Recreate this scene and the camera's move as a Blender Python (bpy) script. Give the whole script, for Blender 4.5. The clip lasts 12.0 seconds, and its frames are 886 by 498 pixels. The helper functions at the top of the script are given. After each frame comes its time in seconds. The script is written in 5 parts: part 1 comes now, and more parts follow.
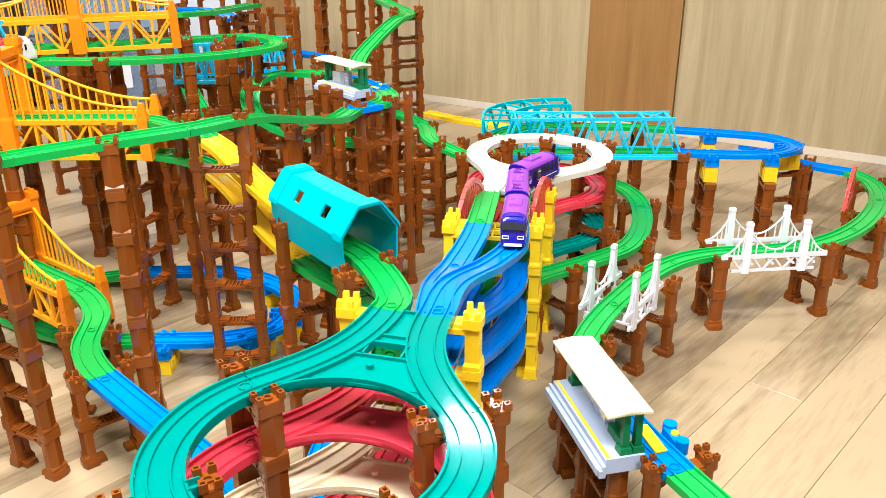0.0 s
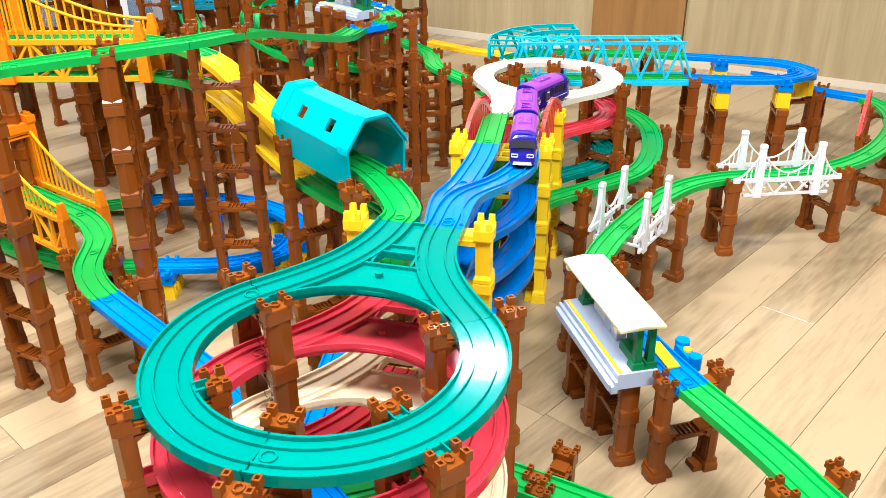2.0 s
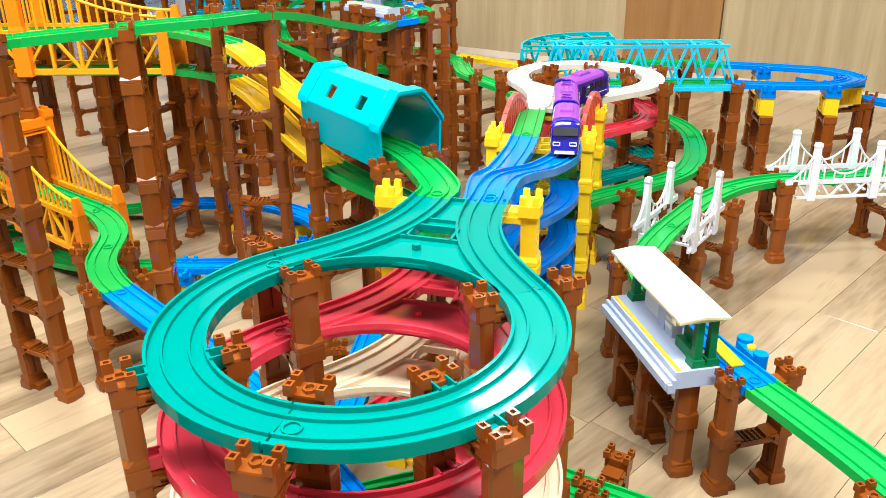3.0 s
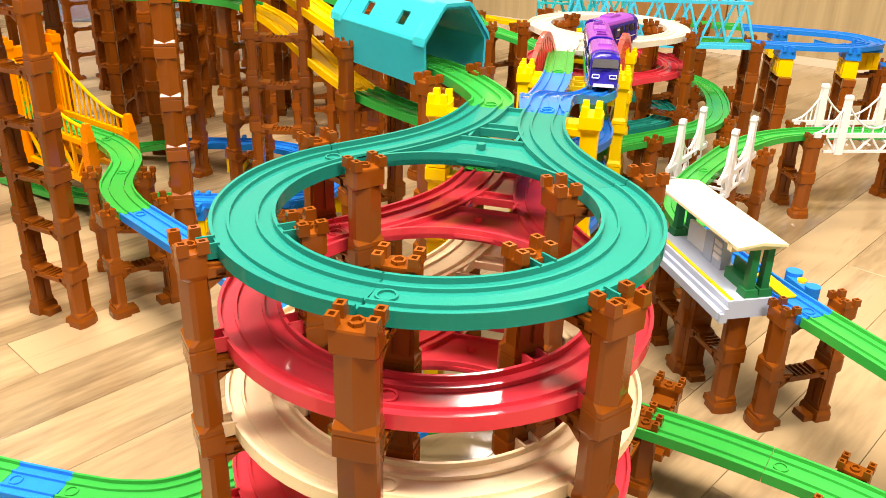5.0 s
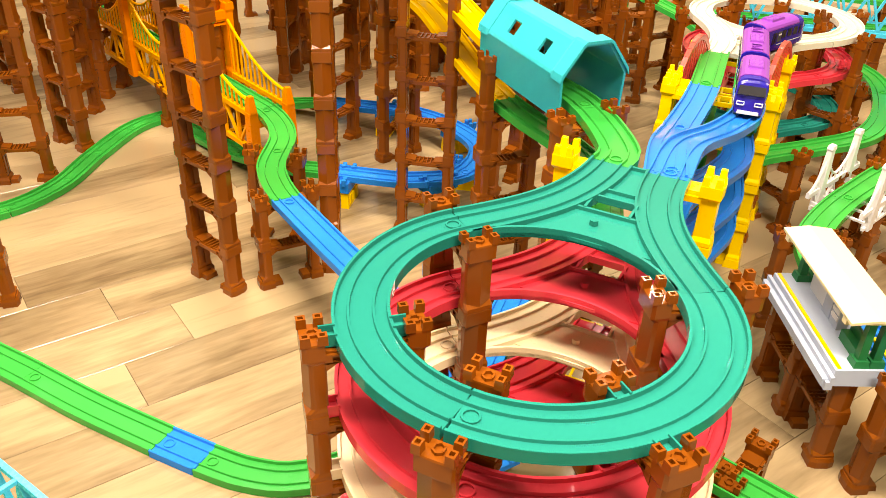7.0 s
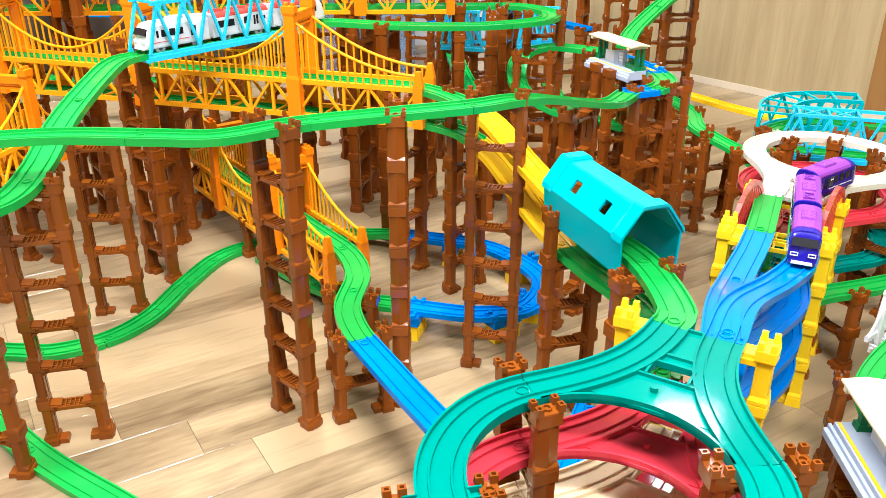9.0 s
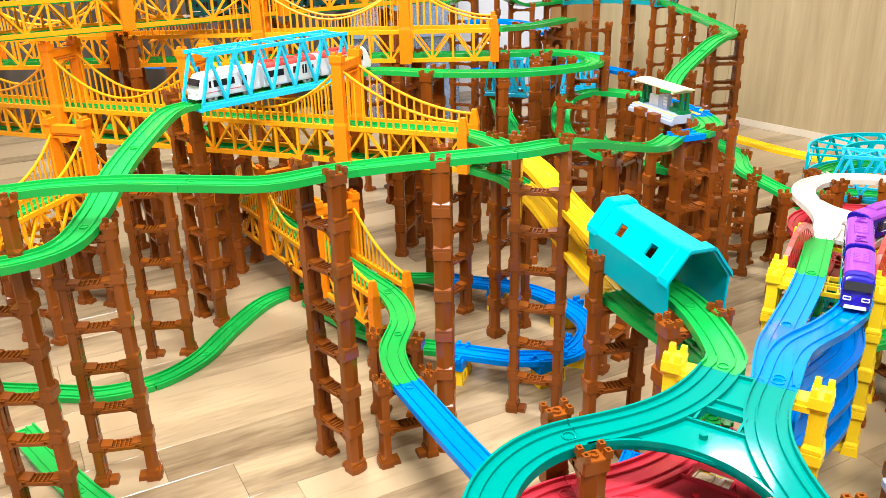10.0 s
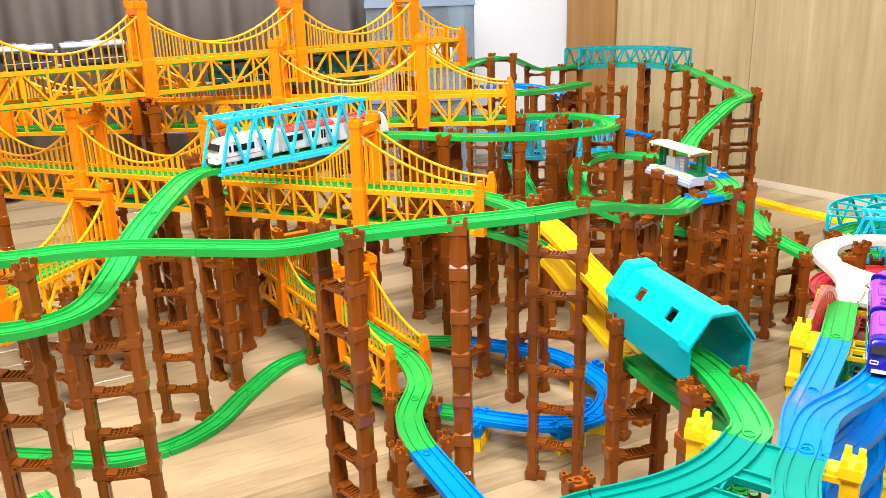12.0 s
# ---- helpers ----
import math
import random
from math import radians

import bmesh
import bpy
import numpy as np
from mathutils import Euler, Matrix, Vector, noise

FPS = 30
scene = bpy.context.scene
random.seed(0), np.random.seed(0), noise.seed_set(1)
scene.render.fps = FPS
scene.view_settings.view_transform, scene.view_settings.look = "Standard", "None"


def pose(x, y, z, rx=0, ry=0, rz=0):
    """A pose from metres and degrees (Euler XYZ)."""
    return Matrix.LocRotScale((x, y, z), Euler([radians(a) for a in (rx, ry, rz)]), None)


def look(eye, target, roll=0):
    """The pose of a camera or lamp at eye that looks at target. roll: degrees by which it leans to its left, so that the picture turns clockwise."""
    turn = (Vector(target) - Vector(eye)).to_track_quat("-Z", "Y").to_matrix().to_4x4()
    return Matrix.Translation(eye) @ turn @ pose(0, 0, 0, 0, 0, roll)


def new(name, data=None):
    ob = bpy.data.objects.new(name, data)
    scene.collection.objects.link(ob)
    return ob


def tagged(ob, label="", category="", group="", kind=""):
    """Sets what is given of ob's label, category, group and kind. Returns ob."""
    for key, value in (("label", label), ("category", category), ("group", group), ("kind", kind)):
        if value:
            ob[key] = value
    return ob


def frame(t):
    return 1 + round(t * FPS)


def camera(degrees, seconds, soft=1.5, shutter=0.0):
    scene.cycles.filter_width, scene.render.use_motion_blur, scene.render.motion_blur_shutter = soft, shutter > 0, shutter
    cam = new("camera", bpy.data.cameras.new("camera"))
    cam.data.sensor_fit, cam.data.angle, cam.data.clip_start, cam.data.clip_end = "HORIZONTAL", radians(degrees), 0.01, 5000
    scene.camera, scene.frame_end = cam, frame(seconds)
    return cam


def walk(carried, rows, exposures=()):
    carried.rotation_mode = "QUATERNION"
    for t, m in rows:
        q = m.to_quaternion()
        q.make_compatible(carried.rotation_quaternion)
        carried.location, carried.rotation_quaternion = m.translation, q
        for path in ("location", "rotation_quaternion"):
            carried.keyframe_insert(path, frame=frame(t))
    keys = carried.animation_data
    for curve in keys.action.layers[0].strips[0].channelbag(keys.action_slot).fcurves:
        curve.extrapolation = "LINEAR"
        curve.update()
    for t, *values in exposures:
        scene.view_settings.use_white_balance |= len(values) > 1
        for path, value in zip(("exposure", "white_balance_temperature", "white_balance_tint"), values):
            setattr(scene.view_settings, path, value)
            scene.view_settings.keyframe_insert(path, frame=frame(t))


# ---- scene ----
cam = camera(56.0, 12.0, soft=0.62)
PATH = [
    (0, (0.029, -0.041, 0.715), (0.024, 1.8, -0.067), -0.3),
    (0.5, (0.03, -0.041, 0.712), (0.024, 1.794, -0.085), -0.4),
    (1, (0.03, -0.04, 0.708), (0.024, 1.78, -0.12), -0.4),
    (1.5, (0.028, -0.042, 0.701), (0.022, 1.763, -0.162), -0.5),
    (2, (0.02, -0.034, 0.672), (0.011, 1.752, -0.227), -0.5),
    (2.5, (0.012, -0.02, 0.641), (-0.038, 1.767, -0.255), -0.9),
    (3, (0.0, 0.011, 0.587), (-0.058, 1.836, -0.229), -0.7),
    (3.2, (-0.007, 0.025, 0.566), (-0.034, 1.86, -0.229), -0.2),
    (4.8, (-0.064, 0.018, 0.507), (0.016, 1.843, -0.307), 1.9),
    (5, (-0.068, 0.015, 0.512), (-0.068, 1.827, -0.335), 1.7),
    (5.5, (-0.068, 0.012, 0.546), (-0.228, 1.759, -0.414), 1.5),
    (6, (-0.063, 0.016, 0.58), (-0.291, 1.725, -0.434), 2.2),
    (6.5, (-0.053, 0.027, 0.613), (-0.333, 1.703, -0.442), 2.4),
    (7, (-0.046, 0.033, 0.646), (-0.376, 1.697, -0.413), 2.2),
    (7.5, (-0.041, 0.035, 0.674), (-0.414, 1.709, -0.355), 1.6),
    (7.7, (-0.044, 0.032, 0.687), (-0.422, 1.718, -0.32), 1.6),
    (9.5, (-0.053, -0.001, 0.734), (-0.61, 1.741, -0.075), -0.6),
    (10, (-0.052, -0.001, 0.733), (-0.661, 1.745, -0.03), -1.2),
    (10.5, (-0.051, 0.001, 0.736), (-0.692, 1.754, 0.018), -1.5),
    (11, (-0.052, 0.004, 0.733), (-0.702, 1.771, 0.061), -1.5),
    (11.5, (-0.054, 0.003, 0.734), (-0.706, 1.782, 0.095), -1.5),
    (12, (-0.054, 0.005, 0.734), (-0.716, 1.786, 0.109), -1.7),
]
BALANCE = [(0, 0.06, 5900, 15), (3.2, 0.06, 5850, 14), (4.8, 0.12, 6700, 18), (5.0, 0.12, 7600, 20), (5.5, 0.10, 10400, 28), (6.2, 0.10, 10200, 25), (6.9, 0.08, 8600, 18), (7.7, 0.10, 7000, 17), (9.5, 0.12, 6050, 14), (10.5, 0.12, 6150, 16), (12, 0.10, 6300, 16)]
walk(cam, [(t, look(eye, target, roll)) for t, eye, target, roll in PATH], BALANCE)

# ---- world and lights ----
world = bpy.data.worlds.new("room_world")
scene.world = world
world.use_nodes = True
wbg = world.node_tree.nodes["Background"]
wbg.inputs["Color"].default_value = (1.0, 0.97, 0.93, 1)
wbg.inputs["Strength"].default_value = 0.2


def ceiling_lamp(x, y, sx, sy, power):
    data = bpy.data.lights.new("ceiling_light", "AREA")
    data.shape, data.size, data.size_y, data.energy = "RECTANGLE", sx, sy, power
    data.color = (1.0, 0.97, 0.93)
    ob = new("ceiling_light_source", data)
    ob.matrix_world = pose(x, y, 2.36)
    return ob


LAMPS = ((-1.6, 0.1, 1.2, 40), (0.62, -0.25, 1.2, 100), (-1.3, 1.95, 1.2, 84), (-0.42, 0.48, 1.2, 62))
for lx, ly, ls, lp in LAMPS:
    ceiling_lamp(lx, ly, ls, 0.3, lp)
# wall lamp whose mirror image lies on the loops and the floor
WALL_LAMP = look((0.140, 2.805, 1.90), (0.02, 0.55, 0.2))
glow = bpy.data.lights.new("wall_light", "AREA")
glow.shape, glow.size, glow.size_y, glow.energy, glow.color = "RECTANGLE", 0.22, 0.12, 11, (1.0, 0.97, 0.93)
glow_ob = new("wall_light_source", glow)
glow_ob.matrix_world = WALL_LAMP

# added soft fill from behind the camera, brightens the faces turned towards it
front_fill = bpy.data.lights.new("front_fill_light", "AREA")
front_fill.shape, front_fill.size, front_fill.size_y, front_fill.energy, front_fill.color = "RECTANGLE", 3.0, 1.3, 10, (0.95, 0.98, 1.0)
front_fill_ob = new("front_fill_light", front_fill)
front_fill_ob.matrix_world = look((-0.3, -2.18, 1.5), (-0.3, 1.0, 0.6))

# ---- materials ----


def node_mat(name):
    m = bpy.data.materials.new(name)
    m.use_nodes = True
    nt = m.node_tree
    return m, nt, nt.nodes["Principled BSDF"]


def plastic(name, rgb, rough=0.32, spread=0.10, bump=0.015, coat=0.0, sheen=0.25):
    """Moulded toy plastic: faint mottling, scuffs in the gloss, and a fine skin."""
    m, nt, b = node_mat(name)
    tc = nt.nodes.new("ShaderNodeTexCoord")
    n1 = nt.nodes.new("ShaderNodeTexNoise")
    n1.inputs["Scale"].default_value, n1.inputs["Detail"].default_value = 9.0, 4.0
    n2 = nt.nodes.new("ShaderNodeTexNoise")
    n2.inputs["Scale"].default_value, n2.inputs["Detail"].default_value = 260.0, 3.0
    nt.links.new(tc.outputs["Object"], n1.inputs["Vector"])
    nt.links.new(tc.outputs["Object"], n2.inputs["Vector"])
    oi = nt.nodes.new("ShaderNodeObjectInfo")
    add = nt.nodes.new("ShaderNodeMath")
    add.operation = "MULTIPLY_ADD"
    add.inputs[1].default_value, add.inputs[2].default_value = 0.5, 0.0
    nt.links.new(oi.outputs["Random"], add.inputs[0])
    mix = nt.nodes.new("ShaderNodeMath")
    mix.operation = "MULTIPLY_ADD"
    mix.inputs[1].default_value = 0.5
    nt.links.new(n1.outputs["Fac"], mix.inputs[0])
    nt.links.new(add.outputs[0], mix.inputs[2])
    ramp = nt.nodes.new("ShaderNodeValToRGB")
    lo = [max(0, c * (1 - spread)) for c in rgb]
    hi = [min(1, c * (1 + spread)) for c in rgb]
    ramp.color_ramp.elements[0].position, ramp.color_ramp.elements[1].position = 0.2, 0.8
    ramp.color_ramp.elements[0].color, ramp.color_ramp.elements[1].color = (*lo, 1), (*hi, 1)
    nt.links.new(mix.outputs[0], ramp.inputs[0])
    nt.links.new(ramp.outputs[0], b.inputs["Base Color"])
    mr = nt.nodes.new("ShaderNodeMapRange")
    mr.inputs["To Min"].default_value, mr.inputs["To Max"].default_value = rough - 0.05, rough + 0.07
    nt.links.new(n2.outputs["Fac"], mr.inputs["Value"])
    nt.links.new(mr.outputs[0], b.inputs["Roughness"])
    bp = nt.nodes.new("ShaderNodeBump")
    bp.inputs["Strength"].default_value, bp.inputs["Distance"].default_value = bump, 0.001
    nt.links.new(n2.outputs["Fac"], bp.inputs["Height"])
    nt.links.new(bp.outputs[0], b.inputs["Normal"])
    b.inputs["Coat Weight"].default_value = coat
    b.inputs["Specular IOR Level"].default_value = sheen
    return m


BROWN = plastic("brown_plastic", (0.205, 0.052, 0.0050), 0.13, 0.24, sheen=0.34)
GREEN = plastic("green_plastic", (0.010, 0.345, 0.052), 0.16, sheen=0.35)
TEAL = plastic("teal_green_plastic", (0.0, 0.195, 0.152), 0.07, sheen=0.09)
RED = plastic("red_plastic", (0.68, 0.045, 0.066), 0.12, sheen=0.35)
CREAM = plastic("cream_plastic", (0.80, 0.66, 0.42), 0.28)
WHITE_TRACK = plastic("ivory_plastic", (0.64, 0.60, 0.49), 0.28)
BLUE = plastic("blue_plastic", (0.0, 0.185, 0.62), 0.10, sheen=0.13)
YELLOW = plastic("yellow_plastic", (0.88, 0.58, 0.006), 0.28)
YELLOW_SLOPE = plastic("golden_yellow_plastic", (0.93, 0.56, 0.008), 0.12, sheen=0.5)
ORANGE = plastic("orange_plastic", (0.84, 0.225, 0.001), 0.28)
ORANGE_LIGHT = plastic("amber_plastic", (0.90, 0.37, 0.003), 0.30)
CYAN = plastic("cyan_plastic", (0.020, 0.52, 0.76), 0.26)
TURQ = plastic("turquoise_plastic", (0.0, 0.41, 0.47), 0.14, sheen=0.18)
DARK_TEAL = plastic("dark_teal_plastic", (0.008, 0.27, 0.30), 0.3)
WHITE = plastic("white_plastic", (0.70, 0.71, 0.71), 0.30, 0.04)
GREY = plastic("pale_grey_plastic", (0.40, 0.47, 0.58), 0.38, 0.06)
ROOF = plastic("pale_yellow_roof_plastic", (0.70, 0.62, 0.37), 0.34, 0.05)
DKGREEN = plastic("dark_green_plastic", (0.006, 0.16, 0.05), 0.35)
BRIGHT_RED = plastic("coral_red_plastic", (0.66, 0.07, 0.05), 0.3)
NAVY = plastic("navy_blue_plastic", (0.016, 0.010, 0.27), 0.14, 0.06, 0.01, 0.2)
PURPLE = plastic("purple_plastic", (0.25, 0.050, 0.40), 0.16, 0.06, 0.01, 0.1)
BLACK = plastic("black_plastic", (0.008, 0.008, 0.010), 0.32)
DARKGREY = plastic("dark_grey_plastic", (0.06, 0.06, 0.065), 0.5)
STEEL = plastic("steel_blue_plastic", (0.26, 0.30, 0.38), 0.18)
WHEEL = plastic("grey_wheel_plastic", (0.30, 0.31, 0.31), 0.3)
SILVER = plastic("silver_plastic", (0.55, 0.57, 0.60), 0.22)
TRAINGREEN = plastic("deep_teal_plastic", (0.01, 0.10, 0.10), 0.25)


def wood_mat(name, c1, c2, scale, rough=0.35, along=(1, 14, 14), random_amount=0.35):
    """Grain that runs along x of the object, varied from board to board."""
    m, nt, b = node_mat(name)
    tc = nt.nodes.new("ShaderNodeTexCoord")
    oi = nt.nodes.new("ShaderNodeObjectInfo")
    sh = nt.nodes.new("ShaderNodeVectorMath")
    sh.operation = "SCALE"
    sh.inputs[0].default_value = (17.0, 31.0, 7.0)
    nt.links.new(oi.outputs["Random"], sh.inputs["Scale"])
    ad = nt.nodes.new("ShaderNodeVectorMath")
    nt.links.new(tc.outputs["Object"], ad.inputs[0])
    nt.links.new(sh.outputs[0], ad.inputs[1])
    mp = nt.nodes.new("ShaderNodeMapping")
    mp.inputs["Scale"].default_value = along
    nt.links.new(ad.outputs[0], mp.inputs["Vector"])
    n1 = nt.nodes.new("ShaderNodeTexNoise")
    n1.inputs["Scale"].default_value, n1.inputs["Detail"].default_value, n1.inputs["Distortion"].default_value = scale, 6.0, 0.8
    nt.links.new(mp.outputs[0], n1.inputs["Vector"])
    n2 = nt.nodes.new("ShaderNodeTexNoise")
    n2.inputs["Scale"].default_value, n2.inputs["Detail"].default_value = scale * 8, 4.0
    nt.links.new(mp.outputs[0], n2.inputs["Vector"])
    mix = nt.nodes.new("ShaderNodeMath")
    mix.operation = "MULTIPLY_ADD"
    mix.inputs[1].default_value = 0.42
    nt.links.new(n2.outputs["Fac"], mix.inputs[0])
    nt.links.new(n1.outputs["Fac"], mix.inputs[2])
    rnd = nt.nodes.new("ShaderNodeMath")
    rnd.operation = "MULTIPLY_ADD"
    rnd.inputs[1].default_value = random_amount
    nt.links.new(oi.outputs["Random"], rnd.inputs[0])
    nt.links.new(mix.outputs[0], rnd.inputs[2])
    ramp = nt.nodes.new("ShaderNodeValToRGB")
    ramp.color_ramp.elements[0].position, ramp.color_ramp.elements[1].position = 0.42, 1.15 if random_amount > 0.4 else 1.05
    ramp.color_ramp.elements[0].color, ramp.color_ramp.elements[1].color = (*c1, 1), (*c2, 1)
    nt.links.new(rnd.outputs[0], ramp.inputs[0])
    nt.links.new(ramp.outputs[0], b.inputs["Base Color"])
    b.inputs["Roughness"].default_value = rough
    bp = nt.nodes.new("ShaderNodeBump")
    bp.inputs["Strength"].default_value, bp.inputs["Distance"].default_value = 0.08, 0.001
    nt.links.new(n2.outputs["Fac"], bp.inputs["Height"])
    nt.links.new(bp.outputs[0], b.inputs["Normal"])
    return m


FLOOR_WOOD = wood_mat("floor_wood", (0.090, 0.055, 0.024), (0.375, 0.278, 0.153), 2.4, 0.14, (1, 7, 7), random_amount=0.45)
WALL_WOOD = wood_mat("wall_veneer", (0.30, 0.225, 0.108), (0.44, 0.350, 0.185), 2.4, 0.5, (10, 10, 0.5), 0.05)
DOOR_WOOD = wood_mat("door_wood", (0.22, 0.105, 0.027), (0.33, 0.175, 0.052), 2.0, 0.4, (10, 10, 0.5), 0.05)
LID = plastic("slate_blue_lid", (0.16, 0.22, 0.30), 0.4)
SKIRT = plastic("wood_tone_skirting", (0.60, 0.52, 0.38), 0.5)
GAP = plastic("dark_joint", (0.15, 0.09, 0.045), 0.8)
# ceiling stays out of view; its colour is lowered to weaken bounce and reflections
CEIL = plastic("dimmed_ceiling_paint", (0.26, 0.25, 0.23), 0.9, 0.03)
CURTAIN = plastic("grey_curtain_cloth", (0.14, 0.125, 0.115), 0.9, 0.15, 0.5)
WHITE_WALL = plastic("white_wall_paint", (0.70, 0.75, 0.80), 0.6, 0.05)
m_, nt_, b_ = node_mat("clear_plastic_box")
b_.inputs["Base Color"].default_value = (0.62, 0.75, 0.86, 1)
b_.inputs["Roughness"].default_value = 0.12
b_.inputs["Transmission Weight"].default_value = 0.85
b_.inputs["IOR"].default_value = 1.25
CLEAR = m_

# ---- building helpers ----
P = 0.0605          # height of one pier block
TW = 0.0395         # width of a track


def level(n):
    """Height of the rail top on a pier of n blocks."""
    return 0.013 + P * n


def finish(bm, name, mat, parent=None, label="", smooth=False):
    bmesh.ops.recalc_face_normals(bm, faces=bm.faces)
    me = bpy.data.meshes.new(name)
    bm.to_mesh(me)
    bm.free()
    me.materials.append(mat)
    if smooth:
        for f in me.polygons:
            f.use_smooth = True
    ob = new(name, me)
    if parent:
        ob.parent = parent
    if label:
        ob["label"] = label
    return ob


def part(name, bm, material, parent, label="", smooth=False):
    return finish(bm, name, material, parent, label, smooth)


def shared(name, mesh, parent, m=None):
    ob = new(name, mesh)
    ob.parent = parent
    if m is not None:
        ob.matrix_basis = m
    return ob


def thing(name, m, label, category, group=""):
    ob = new(name)
    ob.empty_display_size = 0.01
    ob.matrix_basis = m
    return tagged(ob, label, category, group)


def box(bm, x0, x1, y0, y1, z0, z1, m=None, taper=0.0):
    t = taper
    vs = [bm.verts.new(v) for v in ((x0, y0, z0), (x1, y0, z0), (x1, y1, z0), (x0, y1, z0),
                                    (x0 + t, y0 + t, z1), (x1 - t, y0 + t, z1), (x1 - t, y1 - t, z1), (x0 + t, y1 - t, z1))]
    if m is not None:
        for v in vs:
            v.co = m @ v.co
    for f in ((3, 2, 1, 0), (4, 5, 6, 7), (0, 1, 5, 4), (1, 2, 6, 5), (2, 3, 7, 6), (3, 0, 4, 7)):
        bm.faces.new([vs[i] for i in f])
    return vs


def prism(bm, rings, m=None):
    """Closed skin through rings of equal length."""
    rows = []
    for r in rings:
        rows.append([bm.verts.new(m @ Vector(p) if m is not None else p) for p in r])
    n = len(rows[0])
    for a, b in zip(rows, rows[1:]):
        for i in range(n):
            bm.faces.new((a[i], a[(i + 1) % n], b[(i + 1) % n], b[i]))
    bm.faces.new(rows[0][::-1])
    bm.faces.new(rows[-1])
    return rows


def beam(bm, a, b, w, h=None, up=(0, 0, 1)):
    """A square bar from a to b."""
    h = h or w
    a, b = Vector(a), Vector(b)
    d = (b - a)
    if d.length < 1e-6:
        return
    d.normalize()
    s = d.cross(Vector(up))
    if s.length < 1e-4:
        s = d.cross(Vector((0, 1, 0)))
    s.normalize()
    u = s.cross(d)
    ring = [s * w / 2 + u * h / 2, -s * w / 2 + u * h / 2, -s * w / 2 - u * h / 2, s * w / 2 - u * h / 2]
    prism(bm, [[a + q for q in ring], [b + q for q in ring]])


def bar(name, a, b, w, h, mat, parent, up=(0, 0, 1)):
    bm = bmesh.new()
    beam(bm, a, b, w, h, up)
    return part(name, bm, mat, parent)


def tube(bm, pts, r, n=6):
    rings = []
    pts = [Vector(p) for p in pts]
    for i, p in enumerate(pts):
        d = (pts[min(i + 1, len(pts) - 1)] - pts[max(i - 1, 0)]).normalized()
        s = d.cross(Vector((0, 0, 1)))
        if s.length < 1e-3:
            s = Vector((1, 0, 0))
        s.normalize()
        u = s.cross(d)
        rings.append([p + r * (math.cos(k * 2 * math.pi / n) * s + math.sin(k * 2 * math.pi / n) * u) for k in range(n)])
    prism(bm, rings)


def disc(bm, x, y, z0, z1, r, n=10):
    prism(bm, [[(x + r * math.cos(k * 2 * math.pi / n), y + r * math.sin(k * 2 * math.pi / n), z) for k in range(n)] for z in (z0, z1)])


def spline(pts, step=0.012, closed=False):
    """Smooth line through places, sampled evenly."""
    pts = [Vector(p) for p in pts]
    n = len(pts)
    out = []
    for i in range(n if closed else n - 1):
        if closed:
            p0, p1, p2, p3 = pts[(i - 1) % n], pts[i], pts[(i + 1) % n], pts[(i + 2) % n]
        else:
            p1, p2 = pts[i], pts[i + 1]
            p0 = pts[i - 1] if i else p1 * 2 - p2
            p3 = pts[i + 2] if i + 2 < n else p2 * 2 - p1
        k = max(2, int((p2 - p1).length / step))
        for j in range(k):
            t = j / k
            out.append(0.5 * (2 * p1 + (p2 - p0) * t + (2 * p0 - 5 * p1 + 4 * p2 - p3) * t * t + (3 * p1 - p0 - 3 * p2 + p3) * t ** 3))
    if not closed:
        out.append(pts[-1])
    return out


# ---- rails ----
W2 = TW / 2
PROFILE = [(W2, -0.0095), (W2, 0.0), (W2 - 0.0022, 0.0), (W2 - 0.0026, -0.0035), (0.0098, -0.0035), (0.0094, -0.0012), (0.0078, -0.0012),
           (0.0074, -0.0035)]
PROFILE = PROFILE + [(-x, z) for x, z in PROFILE[::-1]]


def rail_mesh(bm, pts, closed=False):
    rings = []
    n = len(pts)
    for i, p in enumerate(pts):
        a = pts[(i - 1) % n] if closed or i else p
        b = pts[(i + 1) % n] if closed or i < n - 1 else p
        d = (b - a)
        d.z = 0
        d.normalize()
        s = Vector((d.y, -d.x, 0))
        rings.append([p + s * x + Vector((0, 0, z)) for x, z in PROFILE])
    if closed:
        rows = [[bm.verts.new(v) for v in r] for r in rings]
        for k in range(n):
            a, b = rows[k], rows[(k + 1) % n]
            for i in range(len(a)):
                bm.faces.new((a[i], a[(i + 1) % len(a)], b[(i + 1) % len(a)], b[i]))
    else:
        prism(bm, rings)


def tongue(q, mat, rail):
    """Raised rim of the round coupling tongue at the start of a rail piece."""
    bm = bmesh.new()
    n = 12
    rows = []
    for k in range(n):
        c, w = math.cos(k * 2 * math.pi / n), math.sin(k * 2 * math.pi / n)
        rows.append([bm.verts.new(q + Vector((r * c, r * w, z))) for r, z in ((0.0048, -0.0041), (0.0062, -0.0041), (0.0062, -0.0021), (0.0048, -0.0021))])
    for a, b in zip(rows, rows[1:] + rows[:1]):
        for i in range(4):
            bm.faces.new((a[i], a[(i + 1) % 4], b[(i + 1) % 4], b[i]))
    return part("joint_tongue", bm, mat, rail)


